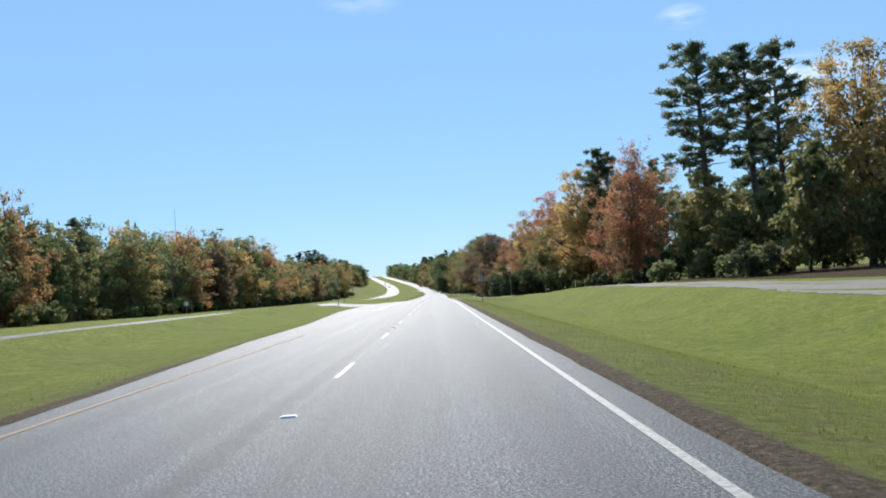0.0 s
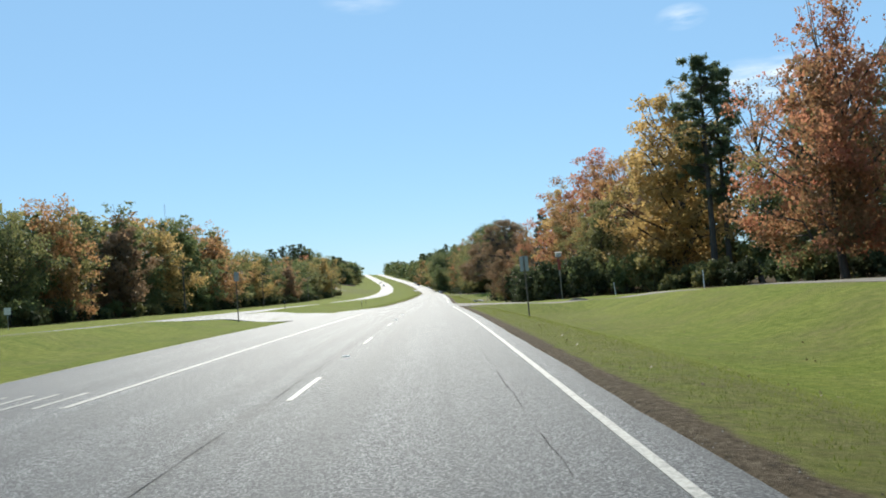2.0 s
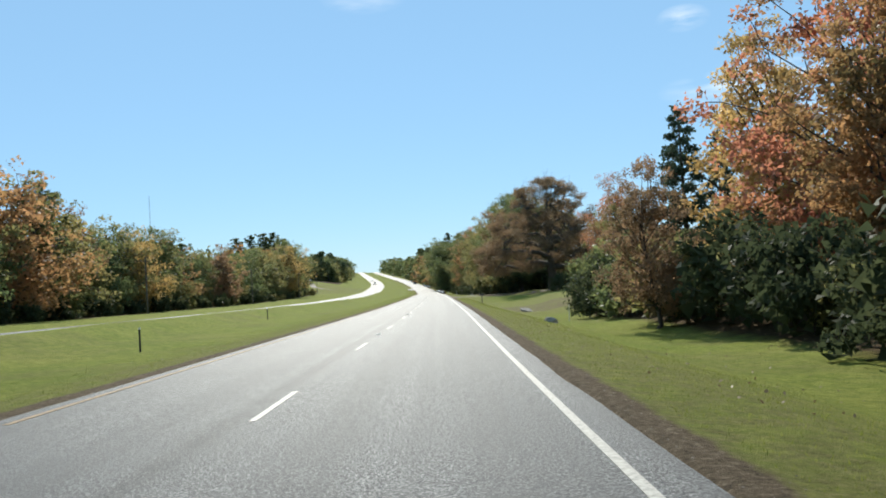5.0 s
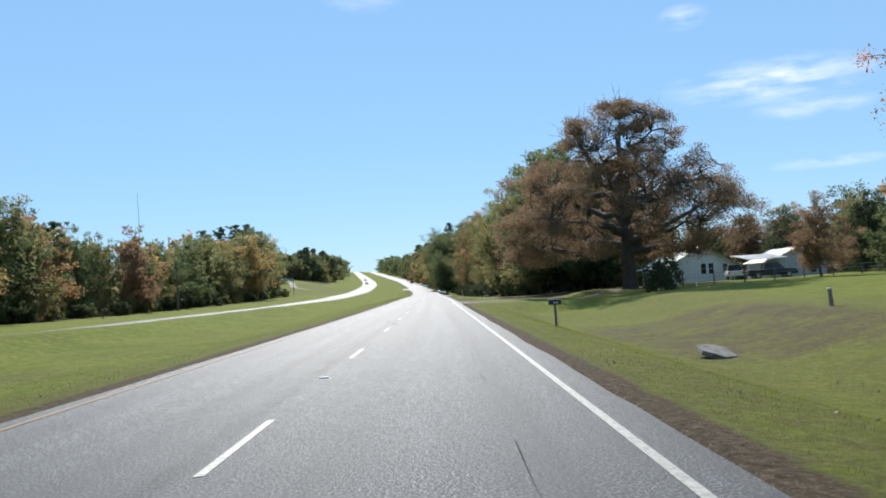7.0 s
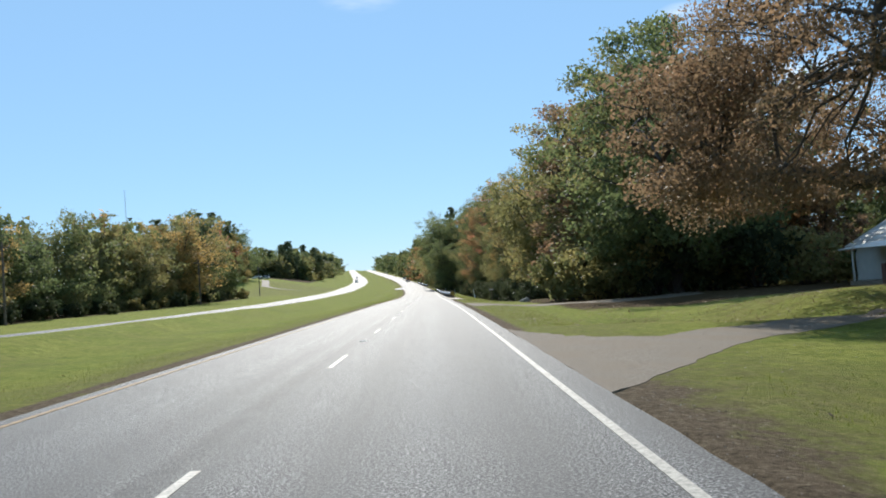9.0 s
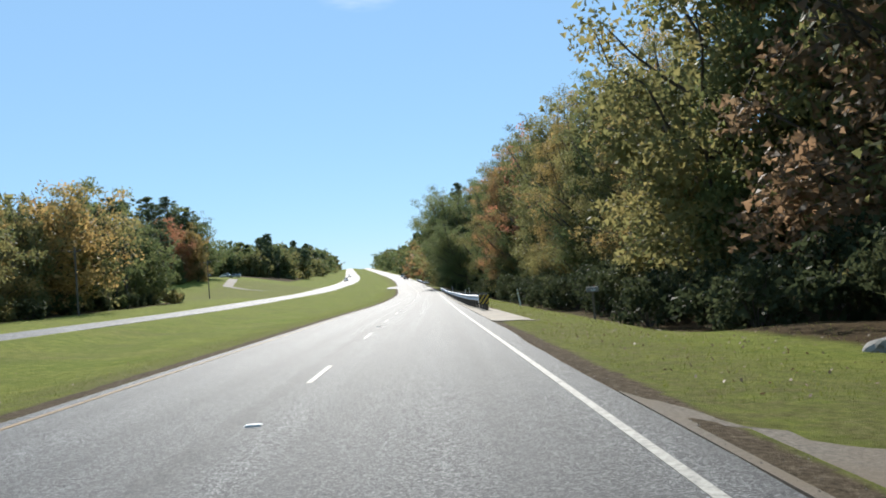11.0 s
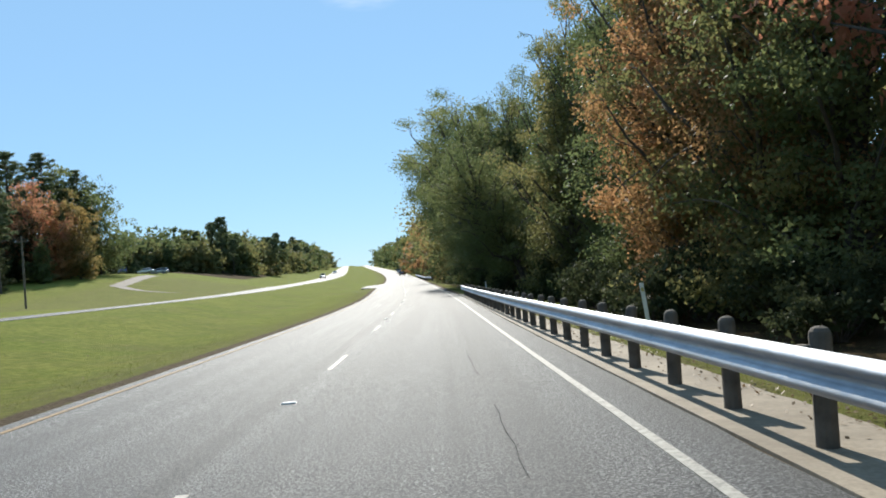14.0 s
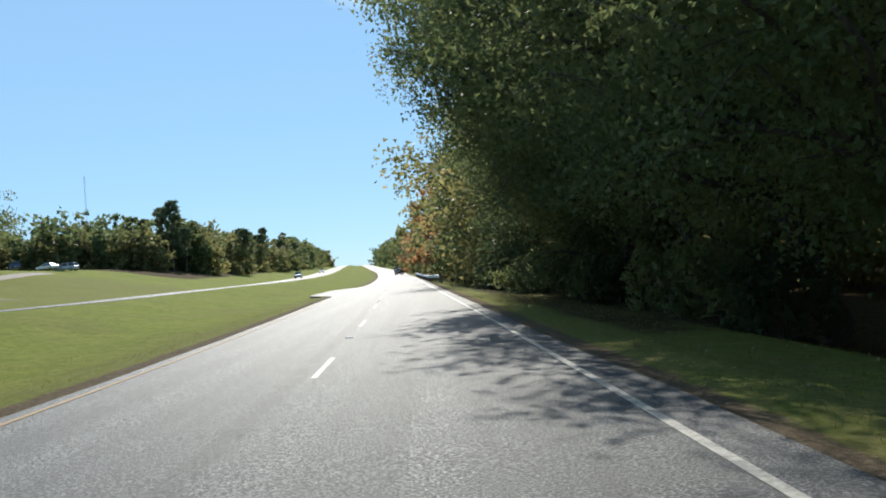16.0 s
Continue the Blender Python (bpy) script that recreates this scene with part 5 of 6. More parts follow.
part("post", block(-0.04, 0.04, -0.03, 0.03, -0.3, 3.85, 0.004), WOODPOST, s1)
part("panel", block(-0.38, 0.38, -0.045, -0.031, 3.15, 3.85, 0.01), SIGN_BACK, s1)
for x, y in ((-18.9, 170.0), (-11.5, 193.0), (-14.0, 230.0)):
    short_post(x, y, 0.9, 0.04, BLACK, "thin dark marker stake in the median grass", 0)


def boulder(x, y, sx, sy, sz, seed, label, mat=None, turn=0.0):
    rng = random.Random(seed)
    bm = bmesh.new()
    bmesh.ops.create_icosphere(bm, subdivisions=3, radius=1.0)
    for v in bm.verts:
        n = noise.noise(v.co * 1.3 + Vector((seed, 0, 0))) * 0.35 + noise.noise(v.co * 3.1 + Vector((0, seed, 0))) * 0.12
        v.co = Vector((v.co.x * sx, v.co.y * sy, max(-0.3, v.co.z) * sz)) * (1 + n)
    ob = part("rock", bm, mat or ROCK)
    ob.location = (x, y, float(ground(x, y)))
    ob.rotation_euler = (0, 0, radians(turn))
    return tagged(ob, label, "rock", "roadside rocks")


SLAB = plain("stained_slab", (0.27, 0.245, 0.21), 0.9, 0, 0.6, 2.5, 0.8)
# the broken slab over the culvert
bm = slab([(-0.85, -0.75, 0.42), (0.1, -1.0, 0.10), (0.85, -0.35, 0.02), (0.6, 0.6, 0.40), (-0.2, 0.8, 0.55), (-0.8, 0.3, 0.58)], 0.22)
bmesh.ops.bevel(bm, geom=bm.edges[:], offset=0.03, segments=2, affect="EDGES")
bmesh.ops.scale(bm, vec=(0.78, 0.8, 0.8), verts=bm.verts)
cul = part("culvert_slab", bm, SLAB)
cul.location = (9.5, 254.2, float(ground(9.5, 254.2)) - 0.02)
tagged(cul, "broken pale concrete slab over a culvert in the ditch", "concrete slab")
boulder(10.9, 175.0, 0.42, 0.36, 0.42, 4, "pale stone in the grass by the driveway")
boulder(11.4, 174.6, 0.25, 0.22, 0.22, 5, "pale stone in the grass by the driveway")
boulder(6.3, 210.0, 0.42, 0.3, 0.28, 6, "pale stone at the edge of the verge")
boulder(8.2, 368.0, 0.55, 0.4, 0.35, 7, "pale stone by the gravel drive")
boulder(1.95, 441.0, 0.16, 0.14, 0.14, 12, "small pale stone behind the guardrail")
boulder(13.3, 146.0, 0.9, 0.35, 0.16, 8, "low dark patch of rubble beside the driveway", GRAVEL)


# ---- the farmhouse and its yard ----
BRICK = plain("brown_brick", (0.20, 0.10, 0.07), 0.85, 0, 0.5, 9.0, 0.4)


def gable_house(x, y, turn, w, d, eave, ridge, label, windows, over=0.4, porch=0.0, wall=None, roof=None, name="house"):
    """w across the gable front, d back from it."""
    zb = min(float(ground(x, y)), float(ground(x + w * 0.5, y + d)), float(ground(x - w * 0.5, y)))
    root = stand(name, x, y, label, "house" if name == "house" else "shed", "", turn, zb)
    wall, roof = wall or SIDING, roof or TIN
    h = w / 2
    for nm, y0 in (("front_wall", 0.0), ("back_wall", d)):
        part(nm, slab([(-h, y0, -0.3), (h, y0, -0.3), (h, y0, eave), (0, y0, ridge), (-h, y0, eave)], 0.15 if y0 == 0 else -0.15), wall, root)
    for sx in (-1, 1):
        part("side_wall", block(min(sx * h, sx * (h - 0.15)), max(sx * h, sx * (h - 0.15)), 0.15, d - 0.01, -0.3, eave, 0.0), wall, root)
        k2 = (ridge - eave) / h
        pts = [(0, -over, ridge + 0.06), (sx * (h + over), -over, eave - k2 * over + 0.06), (sx * (h + over), d + over, eave - k2 * over + 0.06), (0, d + over, ridge + 0.06)]
        rf = part("roof", slab(pts if sx > 0 else pts[::-1], 0.07), roof, root)
        for i in range(int((d + 2 * over) / 0.6)):
            yy = -over + 0.3 + 0.6 * i
            part("seam", slab([(0, yy, ridge + 0.085), (sx * (h + over), yy, eave - k2 * over + 0.085), (sx * (h + over), yy + 0.04, eave - k2 * over + 0.085), (0, yy + 0.04, ridge + 0.085)], 0.03), roof, rf)
    for wx, wz, ww, wh in windows:
        win = part("window", block(wx - ww / 2 - 0.07, wx + ww / 2 + 0.07, -0.03, 0.0, wz - 0.07, wz + wh + 0.07, 0.008), SIGN_WHITE, root)
        part("pane", block(wx - ww / 2, wx + ww / 2, -0.036, -0.031, wz, wz + wh / 2 - 0.025, 0.0), DARKGLASS, win)
        part("pane", block(wx - ww / 2, wx + ww / 2, -0.036, -0.031, wz + wh / 2 + 0.025, wz + wh, 0.0), DARKGLASS, win)
    if wall is SIDING:
        for i in range(int((eave + 0.2) / 0.2)):
            part("board", block(-h, h, -0.012, -0.001, -0.2 + 0.2 * i, -0.2 + 0.2 * i + 0.19, 0.004), wall, root)
    if porch:
        part("porch_floor", block(-h - porch, -h, 0.6, d * 0.7, -0.3, 0.25, 0.02), CONCRETE, root)
        part("porch_roof", slab([(-h + 0.05, 0.2, eave + 0.02), (-h + 0.05, d * 0.75, eave + 0.02), (-h - porch - 0.3, d * 0.75, eave - 0.45), (-h - porch - 0.3, 0.2, eave - 0.45)], 0.07), roof, root)
        for yy in (0.8, d * 0.34, d * 0.66):
            part("porch_post", block(-h - porch + 0.05, -h - porch + 0.17, yy, yy + 0.12, 0.25, eave - 0.45, 0.01), SIGN_WHITE, root)
        part("door", block(-h - 0.05, -h - 0.005, 2.0, 2.9, 0.25, 2.25, 0.01), GREYWOOD, root)
    return root


h1 = gable_house(34.8, 336.8, 0, 8.0, 14.0, 2.9, 5.1, "white clapboard farmhouse with a pale tin roof and side porch", [(0.35, 1.45, 0.62, 1.35), (1.35, 1.45, 0.62, 1.35), (3.2, 1.45, 0.62, 1.2)], 0.5, 2.6)
part("chimney", block(-2.3, -1.6, 6.5, 7.2, 2.5, 5.3, 0.03), BRICK, h1)
for yy in (0.7, 5.0):
    part("porch_pier", block(-6.62, -6.12, yy, yy + 0.5, -0.3, 1.35, 0.02), BRICK, h1, "square brick pier")
gable_house(46.4, 334.0, 0, 7.4, 8.0, 2.6, 4.2, "pale tin-roofed shed beside the farmhouse", [(2.0, 0.9, 0.7, 0.9)], 0.35, name="shed", wall=plain("grey_siding", (0.55, 0.55, 0.54), 0.7))
cp = stand("carport", 41.3, 331.0, "open carport with a sloping pale tin roof", "carport")
part("roof", slab([(-2.6, -0.5, 2.55), (2.5, -0.5, 2.55), (2.5, 5.5, 3.2), (-2.6, 5.5, 3.2)], 0.06), TIN, cp)
for a, b in ((-2.4, -0.3), (2.3, -0.3), (-2.4, 5.2), (2.3, 5.2)):
    part("post", block(a - 0.05, a + 0.05, b - 0.05, b + 0.05, -0.3, 2.5, 0.008), SIGN_WHITE, cp)
for i in range(9):
    part("seam", slab([(-2.6 + 0.62 * i, -0.5, 2.575), (-2.56 + 0.62 * i, -0.5, 2.575), (-2.56 + 0.62 * i, 5.5, 3.225), (-2.6 + 0.62 * i, 5.5, 3.225)], 0.02), TIN, cp)
# yard fence
fence = stand("fence", 23.6, 306.5, "thin dark wire fence on weathered posts", "fence")
for i in range(9):
    a = i * 3.2
    zz = float(ground(23.6 + a, 306.5 + 0.2 * a)) - fence.location.z
    ob = part("post", rod(0.06, 0.055, -0.3, 1.25, 7, 0, 0, 0.02), WOODPOST, fence)
    ob.location = (a, 0.2 * a, zz)
for zz in (0.4, 0.75, 1.1):
    v, f = tubes([[(np.array([i * 3.2, 0.64 * i, float(ground(23.6 + i * 3.2, 306.5 + 0.64 * i)) - fence.location.z + zz]), 0.012) for i in range(9)]], 4)
    me = raw("wire", v, f)
    me.materials.append(STEEL)
    new("wire", me).parent = fence


# ---- vehicles ----
def vehicle(x, y, z, turn, paint, shape, label):
    """Lofted body with its windows, wheels and lamps; nose towards +y before the turn."""
    root = stand("pickup_truck" if shape == "pickup" else "car", x, y, label, "truck" if shape == "pickup" else "car", "vehicles", turn, z)
    long, wide = (5.6, 1.95) if shape == "pickup" else ((4.8, 1.88) if shape == "suv" else (4.6, 1.80))
    h = wide / 2
    if shape == "pickup":
        lower = [(-2.8, 0.45, 1.02), (-2.75, 0.42, 1.05), (0.6, 0.40, 1.05), (1.0, 0.40, 1.10), (2.5, 0.42, 1.02), (2.8, 0.5, 0.85)]
        cabin = [(-0.9, 1.05, 0.80), (-0.75, 1.80, 0.68), (0.7, 1.82, 0.68), (1.35, 1.08, 0.80)]
    elif shape == "suv":
        lower = [(-2.4, 0.5, 1.0), (-2.3, 0.36, 1.05), (0.8, 0.34, 1.05), (1.0, 0.34, 1.05), (2.2, 0.38, 0.92), (2.4, 0.5, 0.75)]
        cabin = [(-2.3, 1.05, 0.82), (-2.0, 1.66, 0.68), (0.3, 1.72, 0.68), (1.15, 1.06, 0.82)]
    else:
        lower = [(-2.3, 0.5, 0.88), (-2.2, 0.34, 0.94), (0.6, 0.32, 0.94), (1.0, 0.32, 0.92), (2.1, 0.36, 0.78), (2.3, 0.45, 0.62)]
        cabin = [(-1.7, 0.94, 0.80), (-1.0, 1.42, 0.62), (0.2, 1.45, 0.62), (1.15, 0.93, 0.80)]
    bm = bmesh.new()
    rings = []
    for yy, z0, z1 in lower:
        nose = 0.93 if abs(yy) > long / 2 - 0.15 else 1.0
        rings.append([bm.verts.new((sx * h * nose * k2, yy, zz)) for sx, k2, zz in ((-1, 0.93, z0), (-1, 1.0, z0 + 0.18), (-1, 0.985, z1 - 0.1), (-1, 0.9, z1), (1, 0.9, z1), (1, 0.985, z1 - 0.1), (1, 1.0, z0 + 0.18), (1, 0.93, z0))])
    for a, b in zip(rings, rings[1:]):
        for i in range(8):
            bm.faces.new((a[i], a[(i + 1) % 8], b[(i + 1) % 8], b[i]))
    bm.faces.new(rings[0][::-1])
    bm.faces.new(rings[-1])
    bmesh.ops.recalc_face_normals(bm, faces=bm.faces)
    body = part("body", bm, PAINT[paint], root)
    (ya, za, ka), (yb, zb, kb), (yc, zc, kc), (yd, zd, kd) = cabin
    glass = bmesh.new()
    rr = []
    for yy, zz, kk in cabin:
        rr.append([glass.verts.new((-h * kk * 1.06, yy, zz)), glass.verts.new((h * kk * 1.06, yy, zz))])
    for a, b in zip(rr, rr[1:]):
        glass.faces.new((a[0], a[1], b[1], b[0]))
    for s in (0, 1):
        glass.faces.new([rr[0][s], rr[1][s], rr[2][s], rr[3][s]])
    bmesh.ops.recalc_face_normals(glass, faces=glass.faces)
    part("cabin_glass", glass, DARKGLASS, root)
    part("roof", block(-h * kb * 1.08, h * kb * 1.08, yb - 0.03, yc + 0.05, zb - 0.03, zb + 0.05, 0.03), PAINT[paint], root)
    for sx in (-1, 1):
        for yy, zz, y2, z2 in ((ya, za, yb, zb), ((yb + yc) / 2, za, (yb + yc) / 2, zb), (yd, zd, yc, zc)):
            a, b = h * ka * 1.075, h * kb * 1.075
            part("pillar", slab([(sx * a, yy - 0.05, zz), (sx * a, yy + 0.05, zz), (sx * b, y2 + 0.05, z2), (sx * b, y2 - 0.05, z2)], 0.03 * sx), PAINT[paint], root)
        part("headlamp", block(min(sx * h * 0.6, sx * h * 0.9), max(sx * h * 0.6, sx * h * 0.9), long / 2 - 0.06, long / 2 + 0.015, 0.62, 0.76, 0.01), LAMP_CLEAR, root)
        part("tail_lamp", block(min(sx * h * 0.68, sx * h * 0.92), max(sx * h * 0.68, sx * h * 0.92), -long / 2 - 0.015, -long / 2 + 0.05, 0.72, 0.92, 0.01), LAMP_RED, root)
        part("mirror", block(min(sx * h, sx * (h + 0.18)), max(sx * h, sx * (h + 0.18)), yd - 0.25, yd - 0.12, za, za + 0.14, 0.02), PAINT[paint], root)
        for yy in (-long * 0.31, long * 0.32):
            r = 0.37 if shape != "sedan" else 0.32
            for nm, rad, half, mat in (("wheel", r, 0.11, TYRE), ("rim", r * 0.62, 0.116, RIM)):
                wb = bmesh.new()
                bmesh.ops.create_cone(wb, cap_ends=True, segments=18, radius1=rad, radius2=rad, depth=half * 2, matrix=Matrix.Translation((sx * (h - 0.13), yy, r)) @ Matrix.Rotation(math.pi / 2, 4, "Y"))
                if nm == "wheel":
                    tyre = part(nm, wb, mat, root)
                else:
                    part(nm, wb, mat, tyre)
    part("bumper", block(-h * 0.96, h * 0.96, long / 2 - 0.05, long / 2 + 0.06, 0.40, 0.58, 0.03), BLACK if paint != "white" else PAINT[paint], root)
    part("number_plate", block(-0.16, 0.16, -long / 2 - 0.02, -long / 2 - 0.004, 0.60, 0.72, 0.0), SIGN_WHITE, root)
    if shape == "pickup":
        part("bed", block(-h * 0.82, h * 0.82, -2.68, -0.95, 1.045, 1.06, 0.0), BLACK, root)
    return root


def on_road(u, y, lift=0.0):
    return float(bend(y)) + u, y, float(rise(y)) + lift


vehicle(35.6, 326.5, None, -16, "white", "pickup", "white pickup truck parked in the farmhouse yard")
vehicle(39.6, 325.6, None, -95, "dark", "pickup", "dark pickup truck parked by the carport")
vehicle(*on_road(-0.2, 742.0), -6 + 0, "dark", "sedan", "dark sedan driving ahead on the carriageway")
vehicle(*on_road(-27.4, 742.0, 1.32), 186, "silver", "suv", "silver car on the opposite carriageway")
vehicle(*on_road(-27.4, 862.0, 1.32), 186, "white", "sedan", "white car far off on the opposite carriageway")
vehicle(*on_road(1.0, 800.0), -6, "white", "suv", "pale car far ahead on the carriageway")
vehicle(-82.6, 684.0, None, 70, "white", "sedan", "white car parked on the grass rise")
vehicle(-79.2, 684.8, None, 80, "silver", "suv", "silver car parked on the grass rise")
vehicle(-89.2, 684.0, None, 30, "blue", "suv", "blue van parked under the trees")

WIRE = plain("dull_wire", (0.05, 0.05, 0.05), 1.0)
WIRE.node_tree.nodes["Principled BSDF"].inputs["Specular IOR Level"].default_value = 0.0
# ---- poles, wires and the far mast ----
tops = []
for x, y, h in ((-47.5, 24.0, 9.5), (-48.5, 90.0, 9.5), (-49.0, 158.0, 9.5), (-49.5, 232.0, 9.5), (-49.0, 305.0, 9.5), (-48.5, 385.0, 9.5), (-50, 470, 9.5), (-56, 560, 9.5)):
    root = stand("utility_pole", x, y, "weathered wooden utility pole with a crossarm", "utility pole", "utility poles")
    part("shaft", rod(0.15, 0.11, -0.5, h, 9, tip=0.03), WOODPOST, root)
    part("crossarm", block(-0.9, 0.9, -0.06, 0.06, h - 0.75, h - 0.63, 0.01), WOODPOST, root)
    for a in (-0.8, 0.8):
        part("insulator", rod(0.05, 0.04, h - 0.63, h - 0.48, 7, a, 0, 0.02), SIGN_WHITE, root)
    tops.append(Vector((x, y, root.location.z + h - 0.5)))
for a in (-0.8, 0.8):
    for p, q in zip(tops, tops[1:]):
        path = [(np.array([p.x + a + (q.x - p.x) * f, p.y + (q.y - p.y) * f, p.z + (q.z - p.z) * f - 1.3 * 4 * f * (1 - f)]), 0.011) for f in np.linspace(0, 1, 11)]
        v, f2 = tubes([path], 4)
        me = raw("power_line", v, f2)
        me.materials.append(WIRE)
        tagged(new("power_line", me), "sagging dark wire between utility poles", "wire", "power lines")
mast = stand("radio_mast", -563.0, 1865.0, "tall thin steel lattice radio mast beyond the woods", "mast", z=25.0)
for sx, sy in ((-0.7, -0.4), (0.7, -0.4), (0.0, 0.8)):
    part("leg", rod(0.16, 0.16, 0, 196, 5, sx, sy, 0.1), STEEL, mast)
for i in range(48):
    zz = 4 * i
    v, f = tubes([[(np.array([-0.7, -0.4, zz]), 0.08), (np.array([0.7, -0.4, zz + 2.0]), 0.08), (np.array([0.0, 0.8, zz + 4.0]), 0.08)]], 4)
    me = raw("brace", v, f, False)
    me.materials.append(STEEL)
    new("brace", me).parent = mast

# raised reflective markers on the lane line
chip = None
for j in range(0, 30):
    y = 10.4 + 24.38 * j + (0 if j < 5 else 9.8 - 24.38)
    if 118 < y < 165:
        continue
    root = stand("road_marker", float(bend(y)) + DASH_U - 0.02, y, "small pale raised reflective marker on the lane line", "road marker", "road markers", 0, float(rise(y)) + 0.004)
    part("pad", block(-0.10, 0.10, -0.055, 0.055, -0.002, 0.006, 0.0), SIGN_WHITE, root)
    part("stud", block(-0.085, 0.085, -0.045, 0.045, 0.006, 0.020, 0.006), SIGN_WHITE, root)

# ---- grass blades along the verges: too many to count ----


def blades(name, spots, size, rng, material):
    n = len(spots)
    ang = rng.random(n) * 6.28
    lean = rng.normal(size=(n, 2)) * 0.45
    hgt = size * (0.5 + rng.random(n))
    wid = 0.006 + 0.008 * rng.random(n)
    a = spots + np.stack([np.cos(ang) * wid, np.sin(ang) * wid, np.full(n, -0.02)], -1)
    b = spots - np.stack([np.cos(ang) * wid, np.sin(ang) * wid, np.full(n, 0.02)], -1)
    c = spots + np.stack([lean[:, 0] * hgt, lean[:, 1] * hgt, hgt], -1)
    verts = np.stack([a, b, c], 1).reshape(-1, 3)
    me = bpy.data.meshes.new(name)
    me.vertices.add(3 * n)
    me.vertices.foreach_set("co", verts.ravel())
    me.loops.add(3 * n)
    me.loops.foreach_set("vertex_index", np.arange(3 * n, dtype=np.int32))
    me.polygons.add(n)
    me.polygons.foreach_set("loop_start", np.arange(0, 3 * n, 3, dtype=np.int32))
    me.update(calc_edges=True)
    me.materials.append(material)
    return me


DRY_LEAF = leaf_material("dry_leaf", (0.10, 0.065, 0.035), (0.22, 0.15, 0.085), (0.40, 0.31, 0.21), through_share=0.2)
GRASS_BLADE = leaf_material("grass_blade", (0.130, 0.150, 0.028), (0.200, 0.225, 0.048), (0.36, 0.34, 0.13), through_share=0.6)


def paved(u, y):
    out = (u > pave_left(y) - 0.5) & (u < 2.75)
    out |= (u > 0) & (u < 14) & (y > 138) & (y < 157) | (u > 0) & (u < 13) & (y > 300) & (y < 315) | (u > 0) & (u < 12) & (y > 345) & (y < 361)
    out |= (u > 0) & (u < 3.6) & (y > 383) & (y < 517)
    return out | (u < -9) & (y > 131) & (y < 159)


rng = np.random.default_rng(3)
for u0, u1, n in ((2.6, 6.2, 130000), (6.2, 11.0, 50000), (-10.5, -6.35, 60000)):
    y = rng.random(n) * 560
    u = u0 + (u1 - u0) * rng.random(n)
    keep = ~paved(u, y) & (bare_at(u, y) < 0.3)
    u, y = u[keep], y[keep]
    spots = np.stack([u + bend(y), y, surface(u, y)], -1)
    ob = new("grass_blades", blades("grass_blades", spots, 0.034, rng, GRASS_BLADE))
    tagged(ob, "short uneven green grass blades along the verge", "grass", kind="stuff")

# ---- fallen leaves on the grass ----
for u0, u1, y0, y1, n in ((9, 32, 298, 345, 9500), (3.0, 12, 0, 136, 500), (3.0, 14, 170, 300, 900), (3.2, 10, 315, 396, 1800), (3.4, 7, 396, 560, 1200), (-20, -7, 0, 560, 900)):
    y, u = y0 + (y1 - y0) * rng.random(n), u0 + (u1 - u0) * rng.random(n)
    keep = ~paved(u, y)
    u, y = u[keep], y[keep]
    n = len(u)
    spot = np.stack([u + bend(y), y, surface(u, y) + 0.02], -1)
    a1 = rng.random(n) * 6.28
    t1 = np.stack([np.cos(a1), np.sin(a1), 0.5 * rng.normal(size=n)], -1) * (0.02 + 0.025 * rng.random(n))[:, None]
    t2 = np.stack([-np.sin(a1), np.cos(a1), 0.5 * rng.normal(size=n)], -1) * 0.022
    quad = np.stack([spot - t1, spot + t2, spot + t1, spot - t2], 1).reshape(-1, 3)
    me = raw("fallen_leaves", quad, [(4 * i, 4 * i + 1, 4 * i + 2, 4 * i + 3) for i in range(n)], False)
    me.materials.append(DRY_LEAF)
    tagged(new("fallen_leaves", me), "scattered dry fallen leaves on the grass", "leaves", kind="stuff")
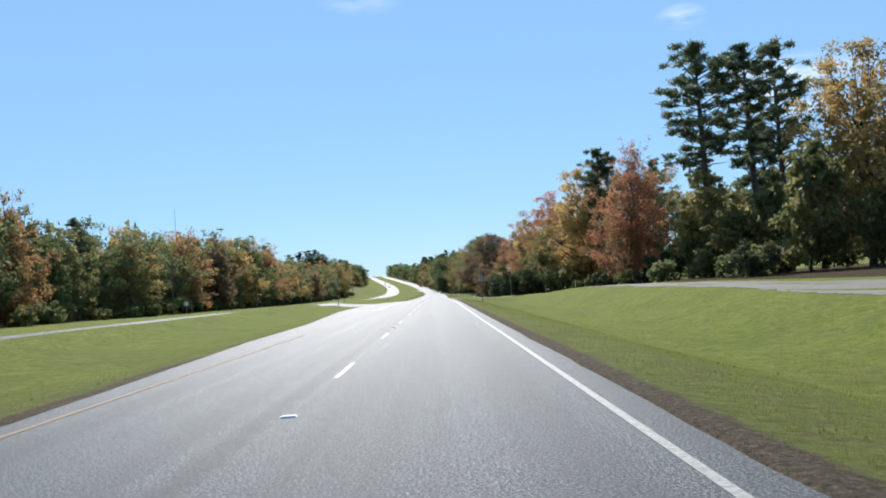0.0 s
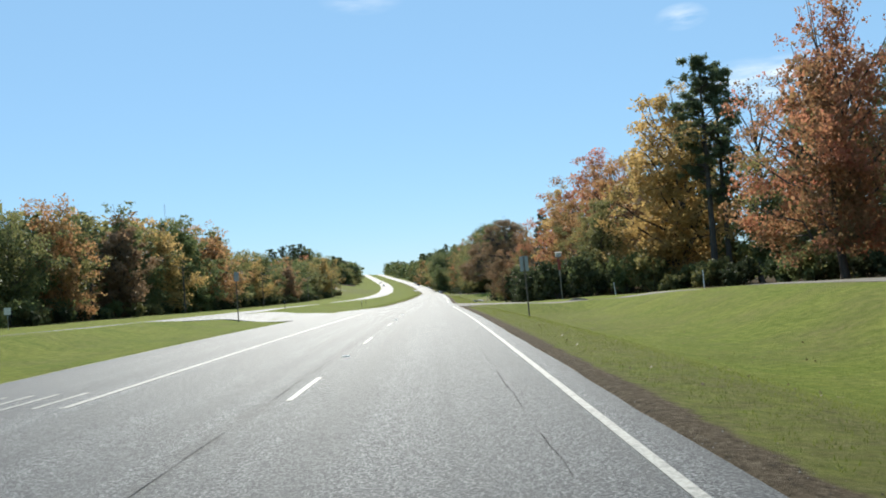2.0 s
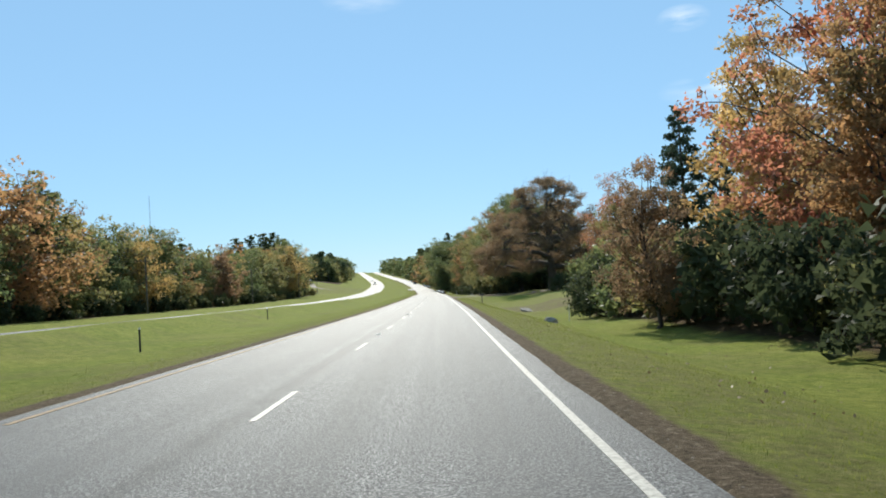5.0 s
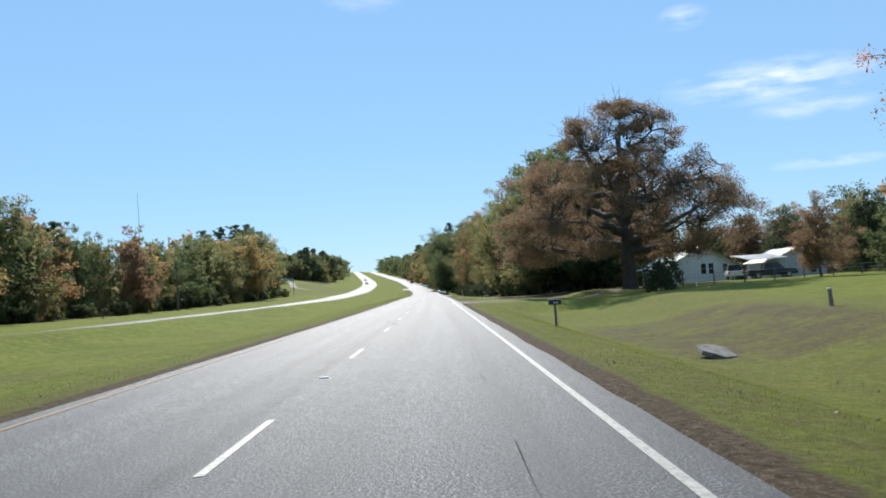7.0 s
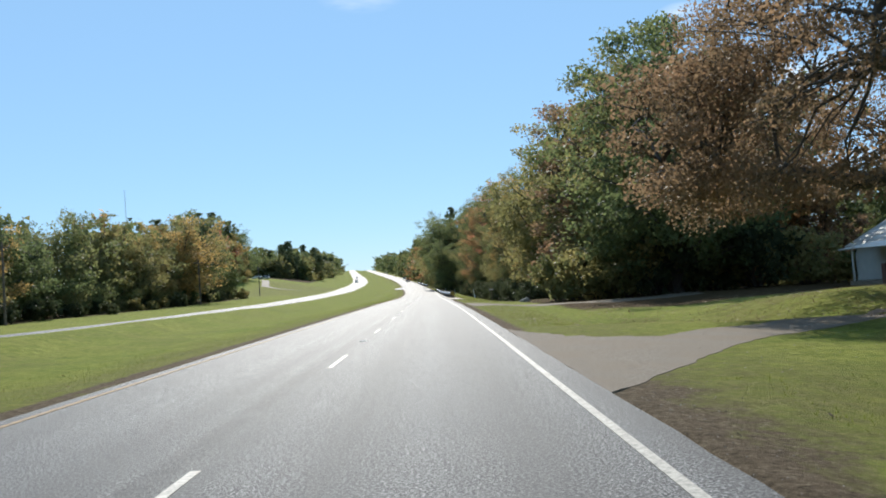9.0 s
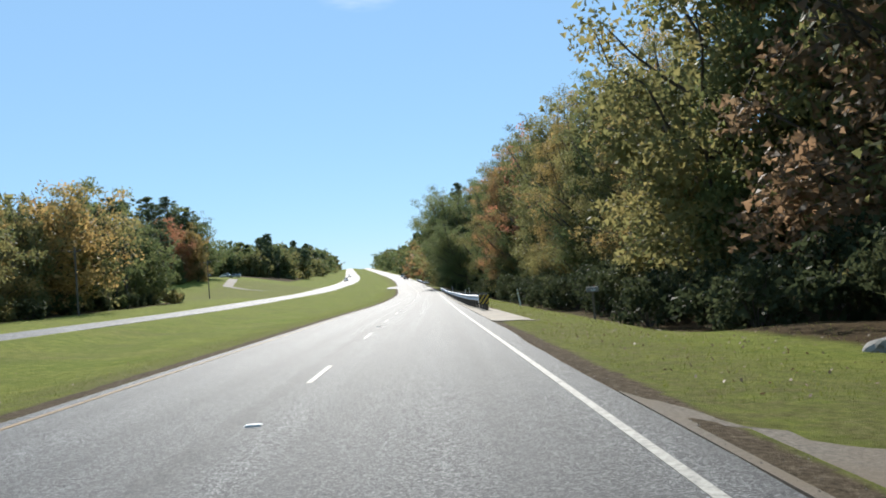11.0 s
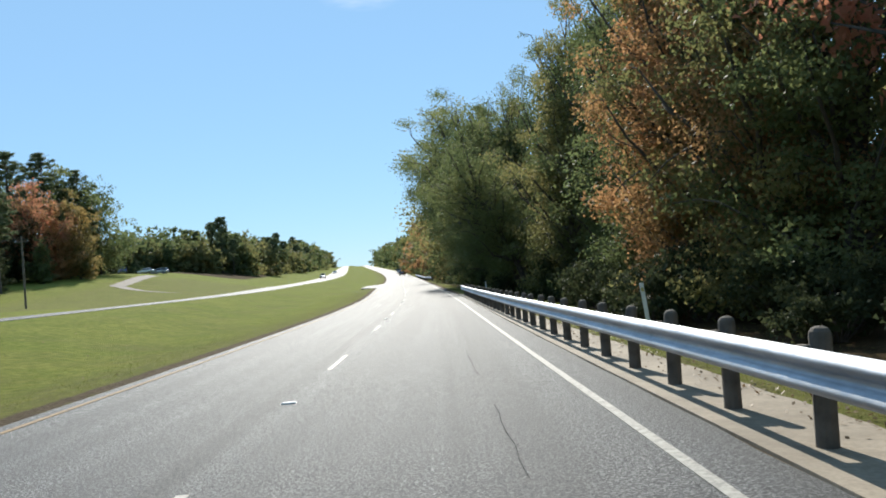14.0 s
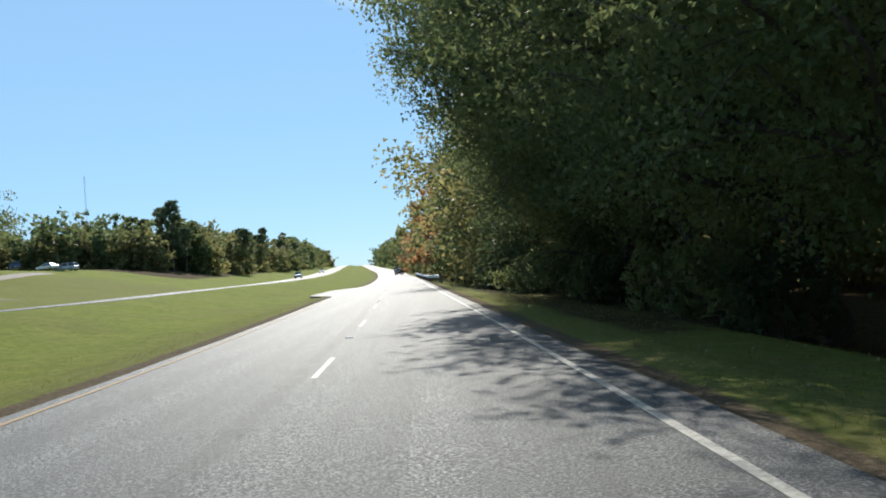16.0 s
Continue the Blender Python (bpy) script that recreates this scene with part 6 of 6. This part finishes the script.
for y0, y1, n in ((397, 516, 2600),):
    y, u = y0 + (y1 - y0) * rng.random(n), 2.75 + 0.85 * rng.random(n) ** 0.6
    spot = np.stack([u + bend(y), y, surface(u, y) + 0.05], -1)
    a1 = rng.random(n) * 6.28
    t1 = np.stack([np.cos(a1), np.sin(a1), 0.4 * rng.normal(size=n)], -1) * (0.014 + 0.022 * rng.random(n))[:, None]
    t2 = np.stack([-np.sin(a1), np.cos(a1), 0.4 * rng.normal(size=n)], -1) * 0.018
    quad = np.stack([spot - t1, spot + t2, spot + t1, spot - t2], 1).reshape(-1, 3)
    me = raw("fallen_leaves", quad, [(4 * i, 4 * i + 1, 4 * i + 2, 4 * i + 3) for i in range(n)], False)
    me.materials.append(DRY_LEAF)
    tagged(new("fallen_leaves", me), "dry leaves blown along the concrete under the guardrail", "leaves", kind="stuff")

# ---- loose stones along the broken pavement edge and on the gravel drive ----


def stones(u, y, size, label):
    n = len(u)
    base = np.array([(1, 0, 0), (-0.5, 0.86, 0), (-0.5, -0.86, 0), (0.1, 0.1, 0.8)])
    turn, sz = rng.random(n) * 6.28, size * (0.4 + rng.random(n) ** 2 * 1.3)
    shape = base[None] * (0.7 + 0.6 * rng.random((n, 4, 3))) * sz[:, None, None]
    x = shape[..., 0] * np.cos(turn)[:, None] - shape[..., 1] * np.sin(turn)[:, None]
    w2 = shape[..., 0] * np.sin(turn)[:, None] + shape[..., 1] * np.cos(turn)[:, None]
    at = np.stack([u + bend(y), y, surface(u, y) + 0.004], -1)
    verts = (np.stack([x, w2, shape[..., 2]], -1) + at[:, None]).reshape(-1, 3)
    faces = [(4 * i + a, 4 * i + b, 4 * i + 3) for i in range(n) for a, b in ((0, 1), (1, 2), (2, 0))]
    me = raw("loose_stones", verts, faces, False)
    me.materials.append(STONE)
    tagged(new("loose_stones", me), label, "stones", kind="stuff")


st = Mat("loose_stone", 0.9, 0.0, 0.2)
st.col(st.ramp(st.island(), [(0.0, (0.075, 0.063, 0.052)), (0.6, (0.170, 0.146, 0.120)), (1.0, (0.360, 0.325, 0.280))]))
STONE = st.m
y = rng.random(9000) * 400
u = pave_right(y) + 0.02 + np.abs(rng.normal(size=9000)) * 0.35
keep = ~((y > 137) & (y < 158) | (y > 300) & (y < 314))
stones(u[keep], y[keep], 0.0075, "loose stones and crumbs along the pavement edge")
y = 292 + 26 * rng.random(2600)
u = 2.3 + 8.5 * rng.random(2600) ** 1.3
keep = np.abs(y - (300.5 + 1.15 * (u - 2.3))) < 4.0
stones(u[keep], y[keep], 0.010, "loose gravel stones scattered over the drive")
y = 132 + 9 * rng.random(900)
u = 2.3 + 4.5 * rng.random(900) ** 1.5
stones(u, y, 0.010, "loose gravel at the corner of the driveway")
